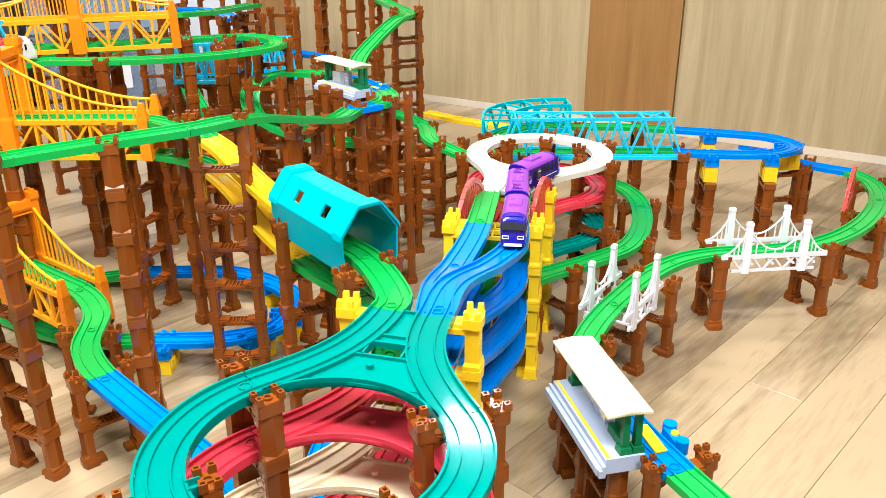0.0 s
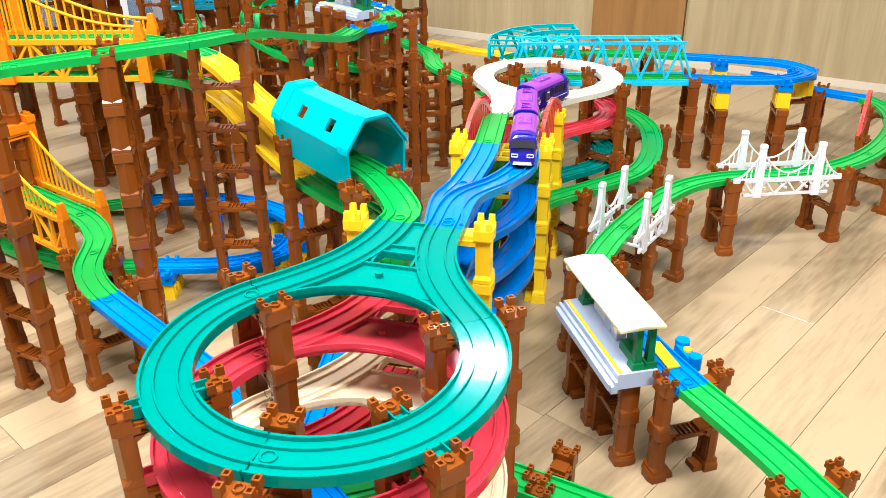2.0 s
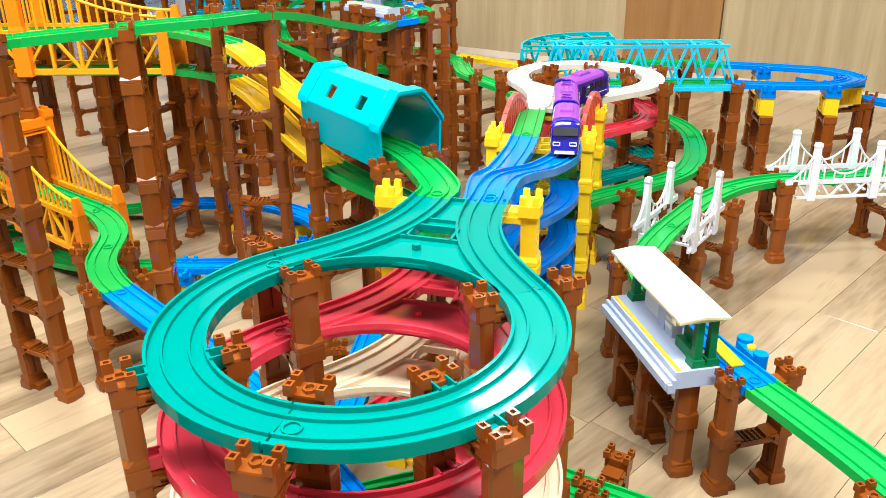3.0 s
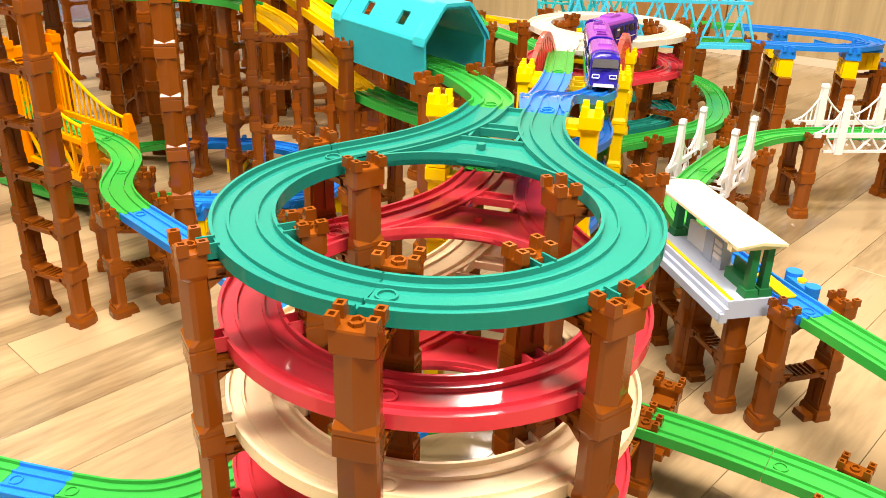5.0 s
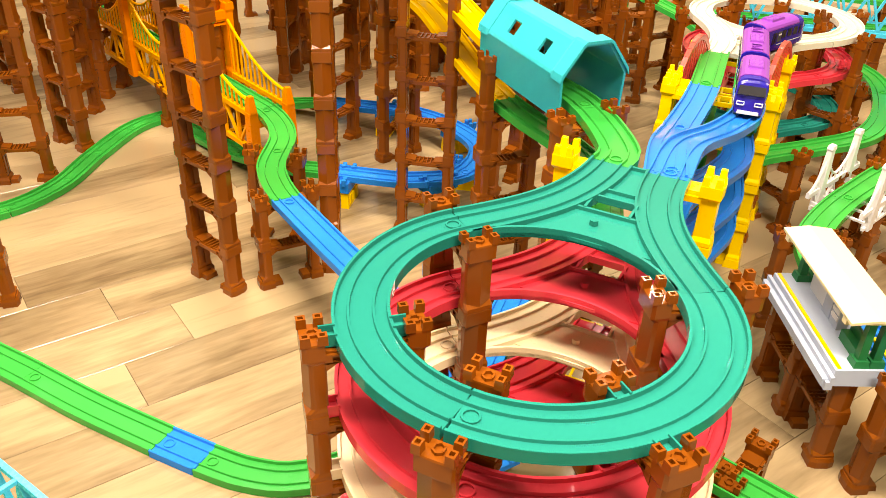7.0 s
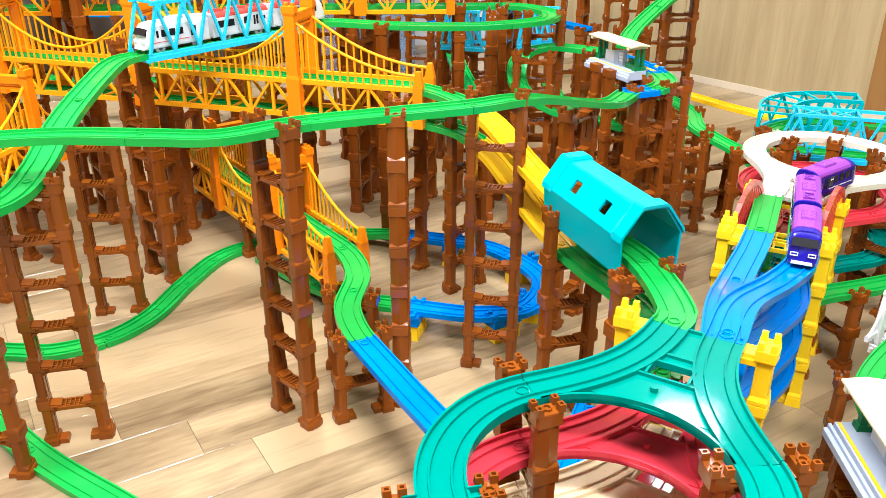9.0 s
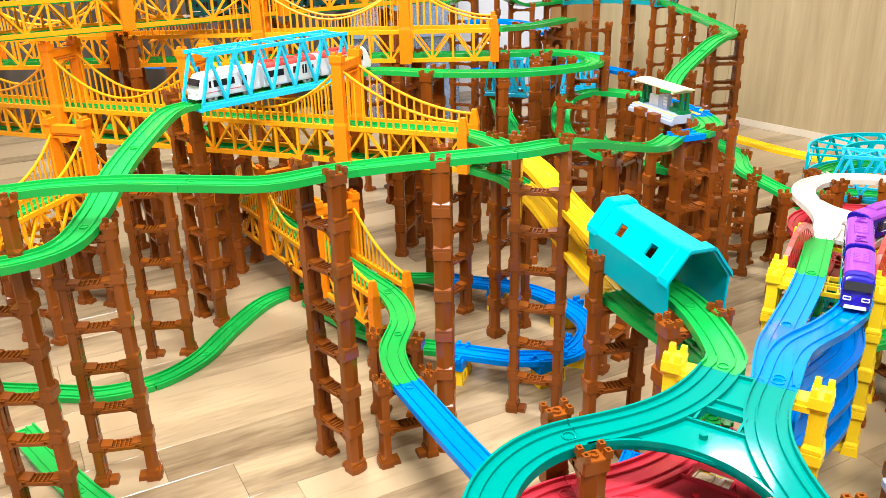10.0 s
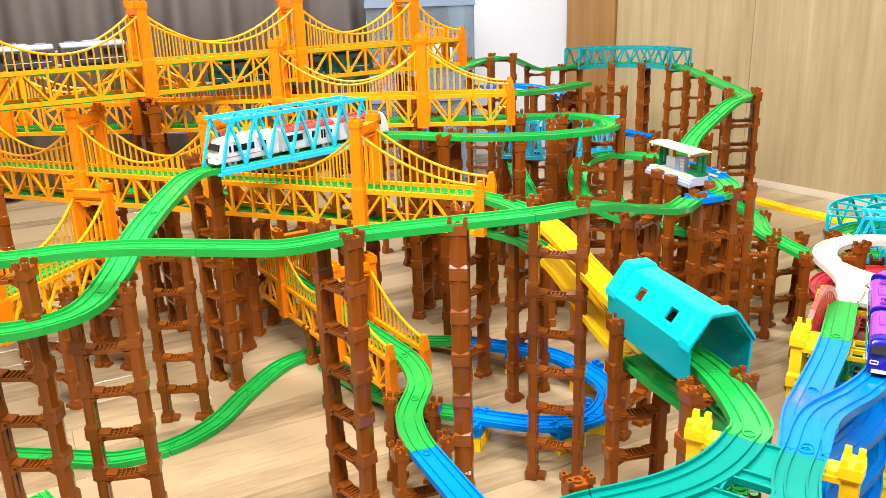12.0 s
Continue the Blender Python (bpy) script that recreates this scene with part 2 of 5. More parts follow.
def track(pts, colours, label, piece=0.205, name="toy_track", closed=False, group="toy railway tracks", breaks=None):
    """A run of rail pieces; colours: (upto share of the run, material)."""
    line = spline(pts, closed=closed)
    if closed:
        line = line + [line[0]]
    ob = thing(name, Matrix.Translation(line[0]), label, "toy track", group)
    base = line[0].copy()
    run = [0.0]
    for a, b in zip(line, line[1:]):
        run.append(run[-1] + (b - a).length)
    total = run[-1]
    count = max(1, round(total / piece))
    cuts = breaks or [total * k / count for k in range(count + 1)]
    if breaks:
        cuts = [0] + [b * total for b in breaks] + [total]
    for c0, c1 in zip(cuts, cuts[1:]):
        seg = [line[i] - base for i in range(len(line)) if c0 + 0.003 < run[i] < c1 - 0.003]

        def at(s):
            for i in range(len(run) - 1):
                if run[i + 1] >= s:
                    f = (s - run[i]) / max(1e-9, run[i + 1] - run[i])
                    return line[i].lerp(line[i + 1], f) - base
            return line[-1] - base
        seg = [at(c0 + 0.0003)] + seg + [at(c1 - 0.0003)]
        mid = (c0 + c1) / 2 / total
        mat = next(m for share, m in colours if mid <= share)
        bm = bmesh.new()
        rail_mesh(bm, seg)
        # joint tongue near the piece's start
        d = seg[1] - seg[0]
        d.normalize()
        rail = part("rail", bm, mat, ob)
        tongue(seg[0] + d * 0.010, mat, rail)
    return ob


# ---- brown block piers ----
CX = 0.0340
SLIM = 0.82          # depth of a block against its first drawing


def column(bm, cx, side, h):
    """One column of a block: a ridged shaft that sets back from its collars in two small sloping ledges."""
    o = side

    def sec(ridge, edge, back, half, z, z_edge=None):
        ze = z if z_edge is None else z_edge
        return [(cx + o * ridge, 0, z), (cx + o * edge, half, ze), (cx + o * (edge - 0.0030), half + 0.0012, ze), (cx - o * back, half, ze), (cx - o * back, -half, ze), (cx + o * (edge - 0.0030), -half - 0.0012, ze), (cx + o * edge, -half, ze)]
    prism(bm, [sec(0.0083, 0.0081, 0.0066, 0.0138, 0.0), sec(0.0083, 0.0081, 0.0066, 0.0138, 0.0032), sec(0.0081, 0.0044, 0.0060, 0.0130, 0.0036, 0.0068), sec(0.0081, 0.0044, 0.0060, 0.0130, h - 0.0142, h - 0.0166),
               sec(0.0083, 0.0081, 0.0070, 0.0140, h - 0.0136), sec(0.0083, 0.0081, 0.0070, 0.0140, h - 0.0016), sec(0.0079, 0.0076, 0.0068, 0.0135, h - 0.0003)])


def block_mesh(h=P):
    bm = bmesh.new()
    for s in (-1, 1):
        column(bm, s * CX, s, h)
        # two ribs along the inner face, with a slot between
        for y0, y1 in ((-0.0105, -0.0022), (0.0022, 0.0105)):
            a, b = sorted((s * (CX - 0.0075), s * (CX - 0.0060)))
            box(bm, a, b, y0, y1, 0.0060, h - 0.0170)
        # stepped pad beside the column
        x0, x1 = s * 0.0130, s * (CX - 0.0070)
        prism(bm, [[(x1, -0.0105, h - 0.0165), (x1, 0.0105, h - 0.0165), (x1, 0.0105, h - 0.0085), (x1, -0.0105, h - 0.0085)],
                   [(x0, -0.0105, h - 0.0165), (x0, 0.0105, h - 0.0165), (x0, 0.0105, h - 0.0100), (x0, -0.0105, h - 0.0100)]])
        for y in (-0.0118, 0.0118):
            # haunch under the rung, and the slot in its rail
            prism(bm, [[(s * (CX - 0.0065), y - 0.0014, h - 0.0165), (s * (CX - 0.0065), y + 0.0014, h - 0.0165), (s * (CX - 0.0065), y + 0.0014, h - 0.0235), (s * (CX - 0.0065), y - 0.0014, h - 0.0235)],
                       [(s * 0.0185, y - 0.0014, h - 0.0165), (s * 0.0185, y + 0.0014, h - 0.0165), (s * 0.0185, y + 0.0014, h - 0.0172), (s * 0.0185, y - 0.0014, h - 0.0172)]])
            a, b = sorted((s * 0.0225, s * (CX - 0.0065)))
            box(bm, a, b, y - 0.0014, y + 0.0014, h - 0.0178, h - 0.0105)
            a, b = sorted((s * 0.0175, s * 0.0225))
            box(bm, a, b, y - 0.0014, y + 0.0014, h - 0.0178, h - 0.0164)
            box(bm, a, b, y - 0.0014, y + 0.0014, h - 0.0120, h - 0.0108)
    for y in (-0.0118, 0.0118):
        box(bm, -0.0175, 0.0175, y - 0.0014, y + 0.0014, h - 0.0178, h - 0.0130)
    for y in (-0.0055, 0.0, 0.0055):
        box(bm, -0.0132, 0.0132, y - 0.0009, y + 0.0009, h - 0.0165, h - 0.0140)
    for x in (-0.0085, -0.003, 0.003, 0.0085):
        box(bm, x - 0.0010, x + 0.0010, -0.0120, 0.0120, h - 0.0160, h - 0.0118, taper=0.0003)
    bmesh.ops.scale(bm, vec=(1.0, SLIM, 1.0), verts=bm.verts)
    bmesh.ops.recalc_face_normals(bm, faces=bm.faces)
    me = bpy.data.meshes.new("block")
    bm.to_mesh(me)
    bm.free()
    return me


def foot_mesh():
    bm = bmesh.new()
    sec = lambda k, z: [(x * k, y * k, z) for x, y in ((0.0108, -0.0075), (0.0108, 0.0075), (0.0080, 0.0155), (-0.0085, 0.0155), (-0.0085, -0.0155), (0.0080, -0.0155))]
    prism(bm, [sec(1.05, 0), sec(1.05, 0.0080), sec(0.92, 0.0125)])
    box(bm, -0.0205, -0.0080, -0.0110, 0.0110, 0.0, 0.0070, taper=0.0008)
    bmesh.ops.scale(bm, vec=(1.0, SLIM, 1.0), verts=bm.verts)
    bmesh.ops.recalc_face_normals(bm, faces=bm.faces)
    me = bpy.data.meshes.new("foot")
    bm.to_mesh(me)
    bm.free()
    return me


def cap_mesh():
    """Four studs and a hexagonal socket on a column's top."""
    bm = bmesh.new()
    for x in (-0.0056, 0.0056):
        for y in (-0.0118, 0.0118):
            w, hh = 0.0034, 0.0068
            sq = lambda q, z: [bm.verts.new((x + dx * q, y + dy * q, z)) for dx, dy in ((-1, -1), (1, -1), (1, 1), (-1, 1))]
            low, rim, lip, pit = sq(w, -0.0005), sq(w * 0.94, hh), sq(w * 0.5, hh), sq(w * 0.5, hh - 0.003)
            for a, b in ((low, rim), (rim, lip), (lip, pit)):
                for k in range(4):
                    bm.faces.new((a[k], a[(k + 1) % 4], b[(k + 1) % 4], b[k]))
            bm.faces.new(pit)
    n = 6
    for k in range(n):
        a0, a1 = k * math.pi / 3, (k + 1) * math.pi / 3
        beam(bm, (0.0042 * math.cos(a0), 0.0042 * math.sin(a0), 0.0008), (0.0042 * math.cos(a1), 0.0042 * math.sin(a1), 0.0008), 0.0014, 0.0022)
    bmesh.ops.scale(bm, vec=(1.0, SLIM + 0.04, 1.0), verts=bm.verts)
    me = bpy.data.meshes.new("stud_cap")
    bm.to_mesh(me)
    bm.free()
    return me


PIER_MESH = {}


def pier_set(mat):
    if mat.name not in PIER_MESH:
        trio = (block_mesh(), foot_mesh(), cap_mesh())
        for me in trio:
            me.materials.append(mat)
        PIER_MESH[mat.name] = trio
    return PIER_MESH[mat.name]


def pier(x, y, n, turn=0.0, cap=True, mat=None, base=0, label=""):
    """A stack of n blocks from block number base up. turn: degrees of the rung's direction from x."""
    mat = mat or BROWN
    block, foot, cap_me = pier_set(mat)
    word = "brown" if mat is BROWN else "yellow"
    ob = thing("bridge_pier", pose(x, y, base * P, 0, 0, turn), label or f"{word} plastic toy bridge pier of {n} stacked blocks", "bridge pier", "toy bridge piers")
    if base == 0:
        for s in (-1, 1):
            shared("foot", foot, ob, Matrix.Translation((s * CX, 0, 0)) @ Matrix.Diagonal((s, 1, 1, 1)))
    for k in range(n):
        shared("block", block, ob, Matrix.Translation((0, 0, 0.0125 + k * P)))
    if cap:
        for s in (-1, 1):
            shared("stud_cap", cap_me, ob, Matrix.Translation((s * CX, 0, 0.0125 + n * P)))
    return ob

# ---- room ----
WALL_A, WALL_DIR = Vector((-0.06, 3.10, 0)), Vector((0.846, -0.534, 0)).normalized()
WALL_TURN = math.degrees(math.atan2(WALL_DIR.y, WALL_DIR.x))


def slab(name, x0, x1, y0, y1, z0, z1, mat, label, m=None, category="wall"):
    bm = bmesh.new()
    box(bm, x0, x1, y0, y1, z0, z1)
    ob = finish(bm, name, mat)
    if m is not None:
        ob.matrix_basis = m
    return tagged(ob, label, category, kind="structure")


WM = Matrix.Translation(WALL_A) @ pose(0, 0, 0, 0, 0, WALL_TURN)
slab("wall_east", -0.86, 3.2, 0.02, 0.12, 0, 2.4, GAP, "wall backing behind wooden veneer panels", WM)


def wall_panel(x0, x1, mat, label, proud=0.0):
    bm = bmesh.new()
    box(bm, x0 + 0.0008, x1 - 0.0008, -proud, 0.02, 0.0225, 2.4)
    ob = finish(bm, "wall_panel", mat)
    ob.matrix_basis = WM
    tagged(ob, label, "wall panel", "wooden wall panels", "structure")


for x0, x1 in ((-0.60, 0.0), (0.0, 0.665), (0.97, 1.6), (1.6, 2.3), (2.3, 3.2)):
    wall_panel(x0, x1, WALL_WOOD, "pale vertical-grained wooden wall panel")
wall_panel(0.665, 0.93, DOOR_WOOD, "brown wooden door panel in the veneer wall", 0.004)
wall_panel(0.93, 0.97, DOOR_WOOD, "brown wooden door post beside the panel", 0.012)
wall_panel(-0.86, -0.60, DOOR_WOOD, "brown wooden door post beside white wall", 0.012)
slab("baseboard", -0.60, 3.2, -0.006, 0.02, 0, 0.022, SKIRT, "thin wood-toned skirting board along the wooden wall", WM, "baseboard")

slab("wall_white", -0.30, 1.0, 0, 0.1, 0, 2.4, WHITE_WALL, "plain bluish white wall beside the curtain", pose(-1.52, 3.10, 0, 0, 0, 33))
slab("wall_west", -0.1, 0, -2.2, 3.6, 0, 2.4, WHITE_WALL, "plain painted wall closing the room", pose(-3.2, 0, 0))
# unseen back wall in four pieces, left open around the added fill light
slab("wall_south", -3.2, 3.6, -2.3, -2.2, 0, 0.82, WALL_WOOD, "wooden wall under the opening for the added fill light")
slab("wall_south_top", -3.2, 3.6, -2.3, -2.2, 2.18, 2.4, WALL_WOOD, "wooden wall over the opening for the added fill light")
slab("wall_south_left", -3.2, -1.85, -2.3, -2.2, 0.82, 2.18, WALL_WOOD, "wooden wall beside the opening for the added fill light")
slab("wall_south_right", 1.25, 3.6, -2.3, -2.2, 0.82, 2.18, WALL_WOOD, "wooden wall beside the opening for the added fill light")
slab("wall_far_east", 3.2, 3.3, -2.2, 3.6, 0, 2.4, WALL_WOOD, "wooden wall closing the room")
slab("wall_north", -3.2, 0.5, 3.75, 3.85, 0, 2.4, WHITE_WALL, "plain wall closing the room")
slab("ceiling", -3.3, 3.6, -2.3, 3.9, 2.4, 2.5, CEIL, "plain unseen ceiling, coloured darker to cut bounced light", category="ceiling")
for lx, ly, ls, lp in LAMPS:
    bm = bmesh.new()
    box(bm, -ls / 2 - 0.02, ls / 2 + 0.02, -0.17, 0.17, 2.375, 2.399)
    lamp = finish(bm, "ceiling_light", WHITE)
    lamp.matrix_basis = pose(lx, ly, 0)
    tagged(lamp, "flat white rectangular ceiling light", "ceiling light", "ceiling lights")

bm = bmesh.new()
box(bm, -0.13, 0.13, -0.08, 0.08, 0.004, 0.06, taper=0.004)
lamp = finish(bm, "wall_light", WHITE)
lamp.matrix_basis = WALL_LAMP
tagged(lamp, "flat white lamp high on the wooden wall", "wall lamp")

# curtain with folds
bm = bmesh.new()
cols = []
nfold = 160
for i in range(nfold + 1):
    s = i / nfold * 2.42
    dy = 0.030 * math.sin(s * 34 + 1.5 * math.sin(s * 5)) + 0.012 * math.sin(s * 71)
    cols.append([bm.verts.new((s, dy * (0.5 + 0.5 * (1 - z / 2.3)), z)) for z in (0.03, 0.8, 1.6, 2.3)])
for a, b in zip(cols, cols[1:]):
    for k in range(3):
        bm.faces.new((a[k], b[k], b[k + 1], a[k + 1]))
ob = finish(bm, "curtain", CURTAIN, smooth=True)
ob.matrix_basis = pose(-3.10, 1.72, 0, 0, 0, 38)
sol = ob.modifiers.new("thick", "SOLIDIFY")
sol.thickness = 0.003
tagged(ob, "heavy grey folded curtain hanging to the floor", "curtain")


# ---- loops with a two-legged tail ----
def loop_rail(cx, cy, z, axis, mat, label, tail=0.243, R=0.121, half=0.0265):
    ob = thing("turning_loop_track", pose(cx, cy, z, 0, 0, axis), label, "toy track", "toy turning loops")
    # ring in two halves and the legs
    for name, a0, a1 in (("rail", 52, 180), ("rail", 180, 308)):
        bm = bmesh.new()
        n = 26
        off = 0.15
        rail_mesh(bm, [Vector((R * math.cos(radians(a0 + off + (a1 - a0 - 2 * off) * k / n)), R * math.sin(radians(a0 + off + (a1 - a0 - 2 * off) * k / n)), 0)) for k in range(n + 1)])
        q = radians(a0 + 4)
        rail = part(name, bm, mat, ob)
        tongue(Vector((R * math.cos(q), R * math.sin(q), 0)), mat, rail)
    a = radians(52)
    for s in (-1, 1):
        p0, p3 = Vector((R * math.cos(a), s * R * math.sin(a), 0)), Vector((tail, s * half, 0))
        t0 = Vector((math.sin(a), -s * math.cos(a), 0))
        p1, p2 = p0 + t0 * 0.055, p3 - Vector((0.085, 0, 0))
        bm = bmesh.new()
        rail_mesh(bm, [p0 * (1 - t) ** 3 + p1 * 3 * t * (1 - t) ** 2 + p2 * 3 * t * t * (1 - t) + p3 * t ** 3 for t in [k / 16 for k in range(17)]])
        part("leg_rail", bm, mat, ob)
    # web plate with a rectangular slot, lip along the ring
    bm = bmesh.new()

    def leg_inner(u):
        # inner edge of a leg at distance u along the axis
        best = None
        for k in range(41):
            t = k / 40
            p0, p3 = Vector((R * math.cos(a), R * math.sin(a), 0)), Vector((tail, half, 0))
            p1, p2 = p0 + Vector((math.sin(a), -math.cos(a), 0)) * 0.055, p3 - Vector((0.085, 0, 0))
            q = p0 * (1 - t) ** 3 + p1 * 3 * t * (1 - t) ** 2 + p2 * 3 * t * t * (1 - t) + p3 * t ** 3
            if best is None or abs(q.x - u) < abs(best.x - u):
                best = q
        return max(0.004, best.y - W2 + 0.0012)

    def web(u0, u1, y0=None, y1=None):
        a0, a1 = leg_inner(u0), leg_inner(u1)
        l0, l1 = (-a0, -a1) if y0 is None else (y0, y0)
        h0, h1 = (a0, a1) if y1 is None else (y1, y1)
        prism(bm, [[(u0, l0, -0.0075), (u0, h0, -0.0075), (u0, h0, -0.0043), (u0, l0, -0.0043)], [(u1, l1, -0.0075), (u1, h1, -0.0075), (u1, h1, -0.0043), (u1, l1, -0.0043)]])
    steps = [0.100, 0.108, 0.116, 0.124, 0.132, 0.140, 0.148]
    for u0, u1 in zip(steps, steps[1:]):
        web(u0, u1)
    for s in (-1, 1):
        y0, y1 = sorted((s * 0.019, s * 0.0225))
        web(0.148, 0.172, y0, y1)
    for u0, u1 in zip([0.172, 0.19, 0.21, 0.23], [0.19, 0.21, 0.23, tail]):
        web(u0, u1)
    for u in (0.147, 0.173, 0.188, tail - 0.0015):
        w = leg_inner(u)
        box(bm, u - 0.0013, u + 0.0013, -w, w, -0.0075, -0.0010)
    for y in (-0.019, 0.019):
        box(bm, 0.147, 0.173, y - 0.0012, y + 0.0012, -0.0085, -0.0010)
    disc(bm, 0.128, 0.004, -0.004, 0.0005, 0.0036, 12)
    # ring segment that closes the loop under the web
    rim = [(R - W2, R - W2 + 0.0025, -0.0095, 0.0), (R - W2, R + W2, -0.0095, -0.0055)]
    for r0, r1, z0, z1 in rim:
        prism(bm, [[(r * math.cos(radians(q)), r * math.sin(radians(q)), zz) for r, zz in ((r0, z0), (r1, z0), (r1, z1), (r0, z1))] for q in range(-52, 53, 4)])
    part("web_plate", bm, mat, ob)
    # side tabs that rest on the piers
    for q in (133.6, 231.7):
        m = pose(0, 0, 0, 0, 0, q)
        for r in (R + W2 + 0.004, R - W2 - 0.004):
            bm = bmesh.new()
            sec = [(-0.006, -0.008), (0.006, -0.008), (0.006, 0.0015), (0.0047, 0.0015), (0.0047, -0.004), (-0.0047, -0.004), (-0.0047, 0.0015), (-0.006, 0.0015)]
            prism(bm, [[(r + dx, y, z) for y, z in sec] for dx in (-0.0055, 0.0055)], m)
            part("side_tab", bm, mat, ob)
    return ob


NEAR, FAR = (-0.0715, 0.503, 74.5), (0.2125, 1.520, 250.0)
for n, mat, word in ((5, TEAL, "glossy teal green"), (4, RED, "glossy red"), (3, CREAM, "cream"), (2, RED, "glossy red")):
    loop_rail(NEAR[0], NEAR[1], level(n), NEAR[2], mat, f"{word} plastic turning loop track on brown piers")
for n, mat, word in ((4, WHITE_TRACK, "ivory white"), (3, RED, "glossy red"), (1.6, TEAL, "teal green")):
    loop_rail(FAR[0], FAR[1], level(n), FAR[2], mat, f"{word} plastic turning loop track on brown piers")


def place(loop, u, v):
    a = radians(loop[2])
    return loop[0] + u * math.cos(a) - v * math.sin(a), loop[1] + u * math.sin(a) + v * math.cos(a)


for ang in (-151.9, -103.3, -53.8, 22.0, 128.0):
    a = radians(ang)
    pier(NEAR[0] + 0.121 * math.cos(a), NEAR[1] + 0.121 * math.sin(a), 5, ang)
for ang in (20, 75, 130, -35, 190):
    a = radians(ang)
    pier(FAR[0] + 0.121 * math.cos(a), FAR[1] + 0.121 * math.sin(a), 4, ang)


# ---- yellow gantries ----
def gantry(x, y, n, turn, half, label):
    """Two yellow stacks of blocks with cross beams on every level."""
    ob = thing("yellow_gantry", pose(x, y, 0, 0, 0, turn), label, "bridge pier", "yellow gantries")
    for s in (-1, 1):
        for k in range(n):
            bm = bmesh.new()
            z0 = 0.0125 + k * P
            prism(bm, [[(s * half + dx * q, dy * q, zz) for dx, dy in ((-0.0085, -0.0125), (0.0085, -0.0125), (0.0098, 0), (0.0085, 0.0125), (-0.0085, 0.0125))] for q, zz in ((1.08, z0), (1.08, z0 + 0.004), (0.88, z0 + 0.008), (0.88, z0 + P - 0.016), (1.14, z0 + P - 0.012), (1.14, z0 + P - 0.001))])
            x0, x1 = sorted((s * (half - 0.008), s * (half - 0.024)))
            box(bm, x0, x1, -0.0105, 0.0105, z0 + P - 0.017, z0 + P - 0.009, taper=0.0008)
            part("block", bm, YELLOW, ob)
        bm = bmesh.new()
        for dx in (-0.0058, 0.0058):
            for dy in (-0.0105, 0.0105):
                box(bm, s * half + dx - 0.0034, s * half + dx + 0.0034, dy - 0.0034, dy + 0.0034, n * P + 0.011, n * P + 0.0200, taper=0.0006)
        part("stud_cap", bm, YELLOW, ob)
        bm = bmesh.new()
        box(bm, s * half - 0.0115, s * half + 0.0115, -0.0165, 0.0165, 0, 0.0125, taper=0.002)
        x0, x1 = sorted((s * (half - 0.009), s * (half - 0.022)))
        box(bm, x0, x1, -0.011, 0.011, 0, 0.007, taper=0.0008)
        part("foot", bm, YELLOW, ob)
    for k in range(1, n + 1):
        bm = bmesh.new()
        zz = k * P + 0.0125 - 0.019
        for y0 in (-0.0118, 0.0118):
            box(bm, -half + 0.007, half - 0.007, y0 - 0.0014, y0 + 0.0014, zz, zz + 0.006)
        for i in range(-3, 4):
            box(bm, i * half / 4.2 - 0.0014, i * half / 4.2 + 0.0014, -0.0112, 0.0112, zz + 0.001, zz + 0.005)
        part("cross_beam", bm, YELLOW, ob)
    return ob


gantry(-0.008, 0.742, 5, -12, 0.068, "yellow plastic block gantry under the teal loop's tail")
gantry(0.101, 1.134, 4, -10, 0.066, "tall yellow plastic block gantry carrying parallel tracks")
gantry(0.107, 1.167, 4, -10, 0.066, "tall yellow plastic block gantry backing the first one")
gantry(0.142, 1.300, 4, -18, 0.066, "tall yellow plastic block gantry beside red arches")

# tracks between the two stacks of loops
nr, nl = place(NEAR, 0.243, -0.0265), place(NEAR, 0.243, 0.0265)
fr, fl = place(FAR, 0.243, 0.0265), place(FAR, 0.243, -0.0265)
for k, (n_near, n_far) in enumerate(((5, 4), (4, 3), (3, 2), (2, 1))):
    zn, zf = level(n_near), level(n_far)
    if n_far < 1.5:
        zf = level(1.2)
    track([(*nr, zn), (0.040, 0.83, zn - 0.010), (0.092, 0.965, zf + 0.016), (0.128, 1.06, zf + 0.002), (0.137, 1.142, zf)], [(1, BLUE)], "blue plastic switch track sloping between loops", breaks=[0.02])
    track([(0.137, 1.1425, zf), (*fr, zf)], [(1, GREEN)], "short green plastic track onto the loop")
    track([(nr[0] - 0.003, nr[1] + 0.006, zn - 0.0018), (0.023, 0.83, zn - 0.0118), (0.044, 0.965, zf + 0.0145), (0.068, 1.08, zf + 0.0015), (0.082, 1.150, zf)], [(1, BLUE)], "blue plastic track running beside the switch track", breaks=[0.5])
    track([(0.082, 1.1505, zf), (*fl, zf)], [(1, GREEN)], "short green plastic track onto the loop")

# ---- green runs ----
L1, L2, L3, L4, L5, L6, L7 = (level(n) for n in range(1, 8))
track([(*nl, L5), (-0.026, 0.772, L5), (-0.044, 0.832, L5), (-0.072, 0.890, L5), (-0.118, 0.948, L5), (-0.180, 1.020, L5 + 0.006)], [(1, GREEN)], "green plastic curved track through the tunnel", breaks=[0.42])
track([(-0.180, 1.0205, L5 + 0.006), (-0.25, 1.105, L5 + 0.03), (-0.30, 1.165, L6 - 0.008), (-0.335, 1.205, L6)], [(1, YELLOW_SLOPE)], "yellow plastic sloping track on tall piers")
track([(-0.335, 1.2055, L6), (-0.385, 1.262, L6), (-0.43, 1.300, L6), (-0.48, 1.326, L6), (-0.55, 1.33, L6)], [(1, GREEN)], "green plastic curve leading onto the orange bridge")
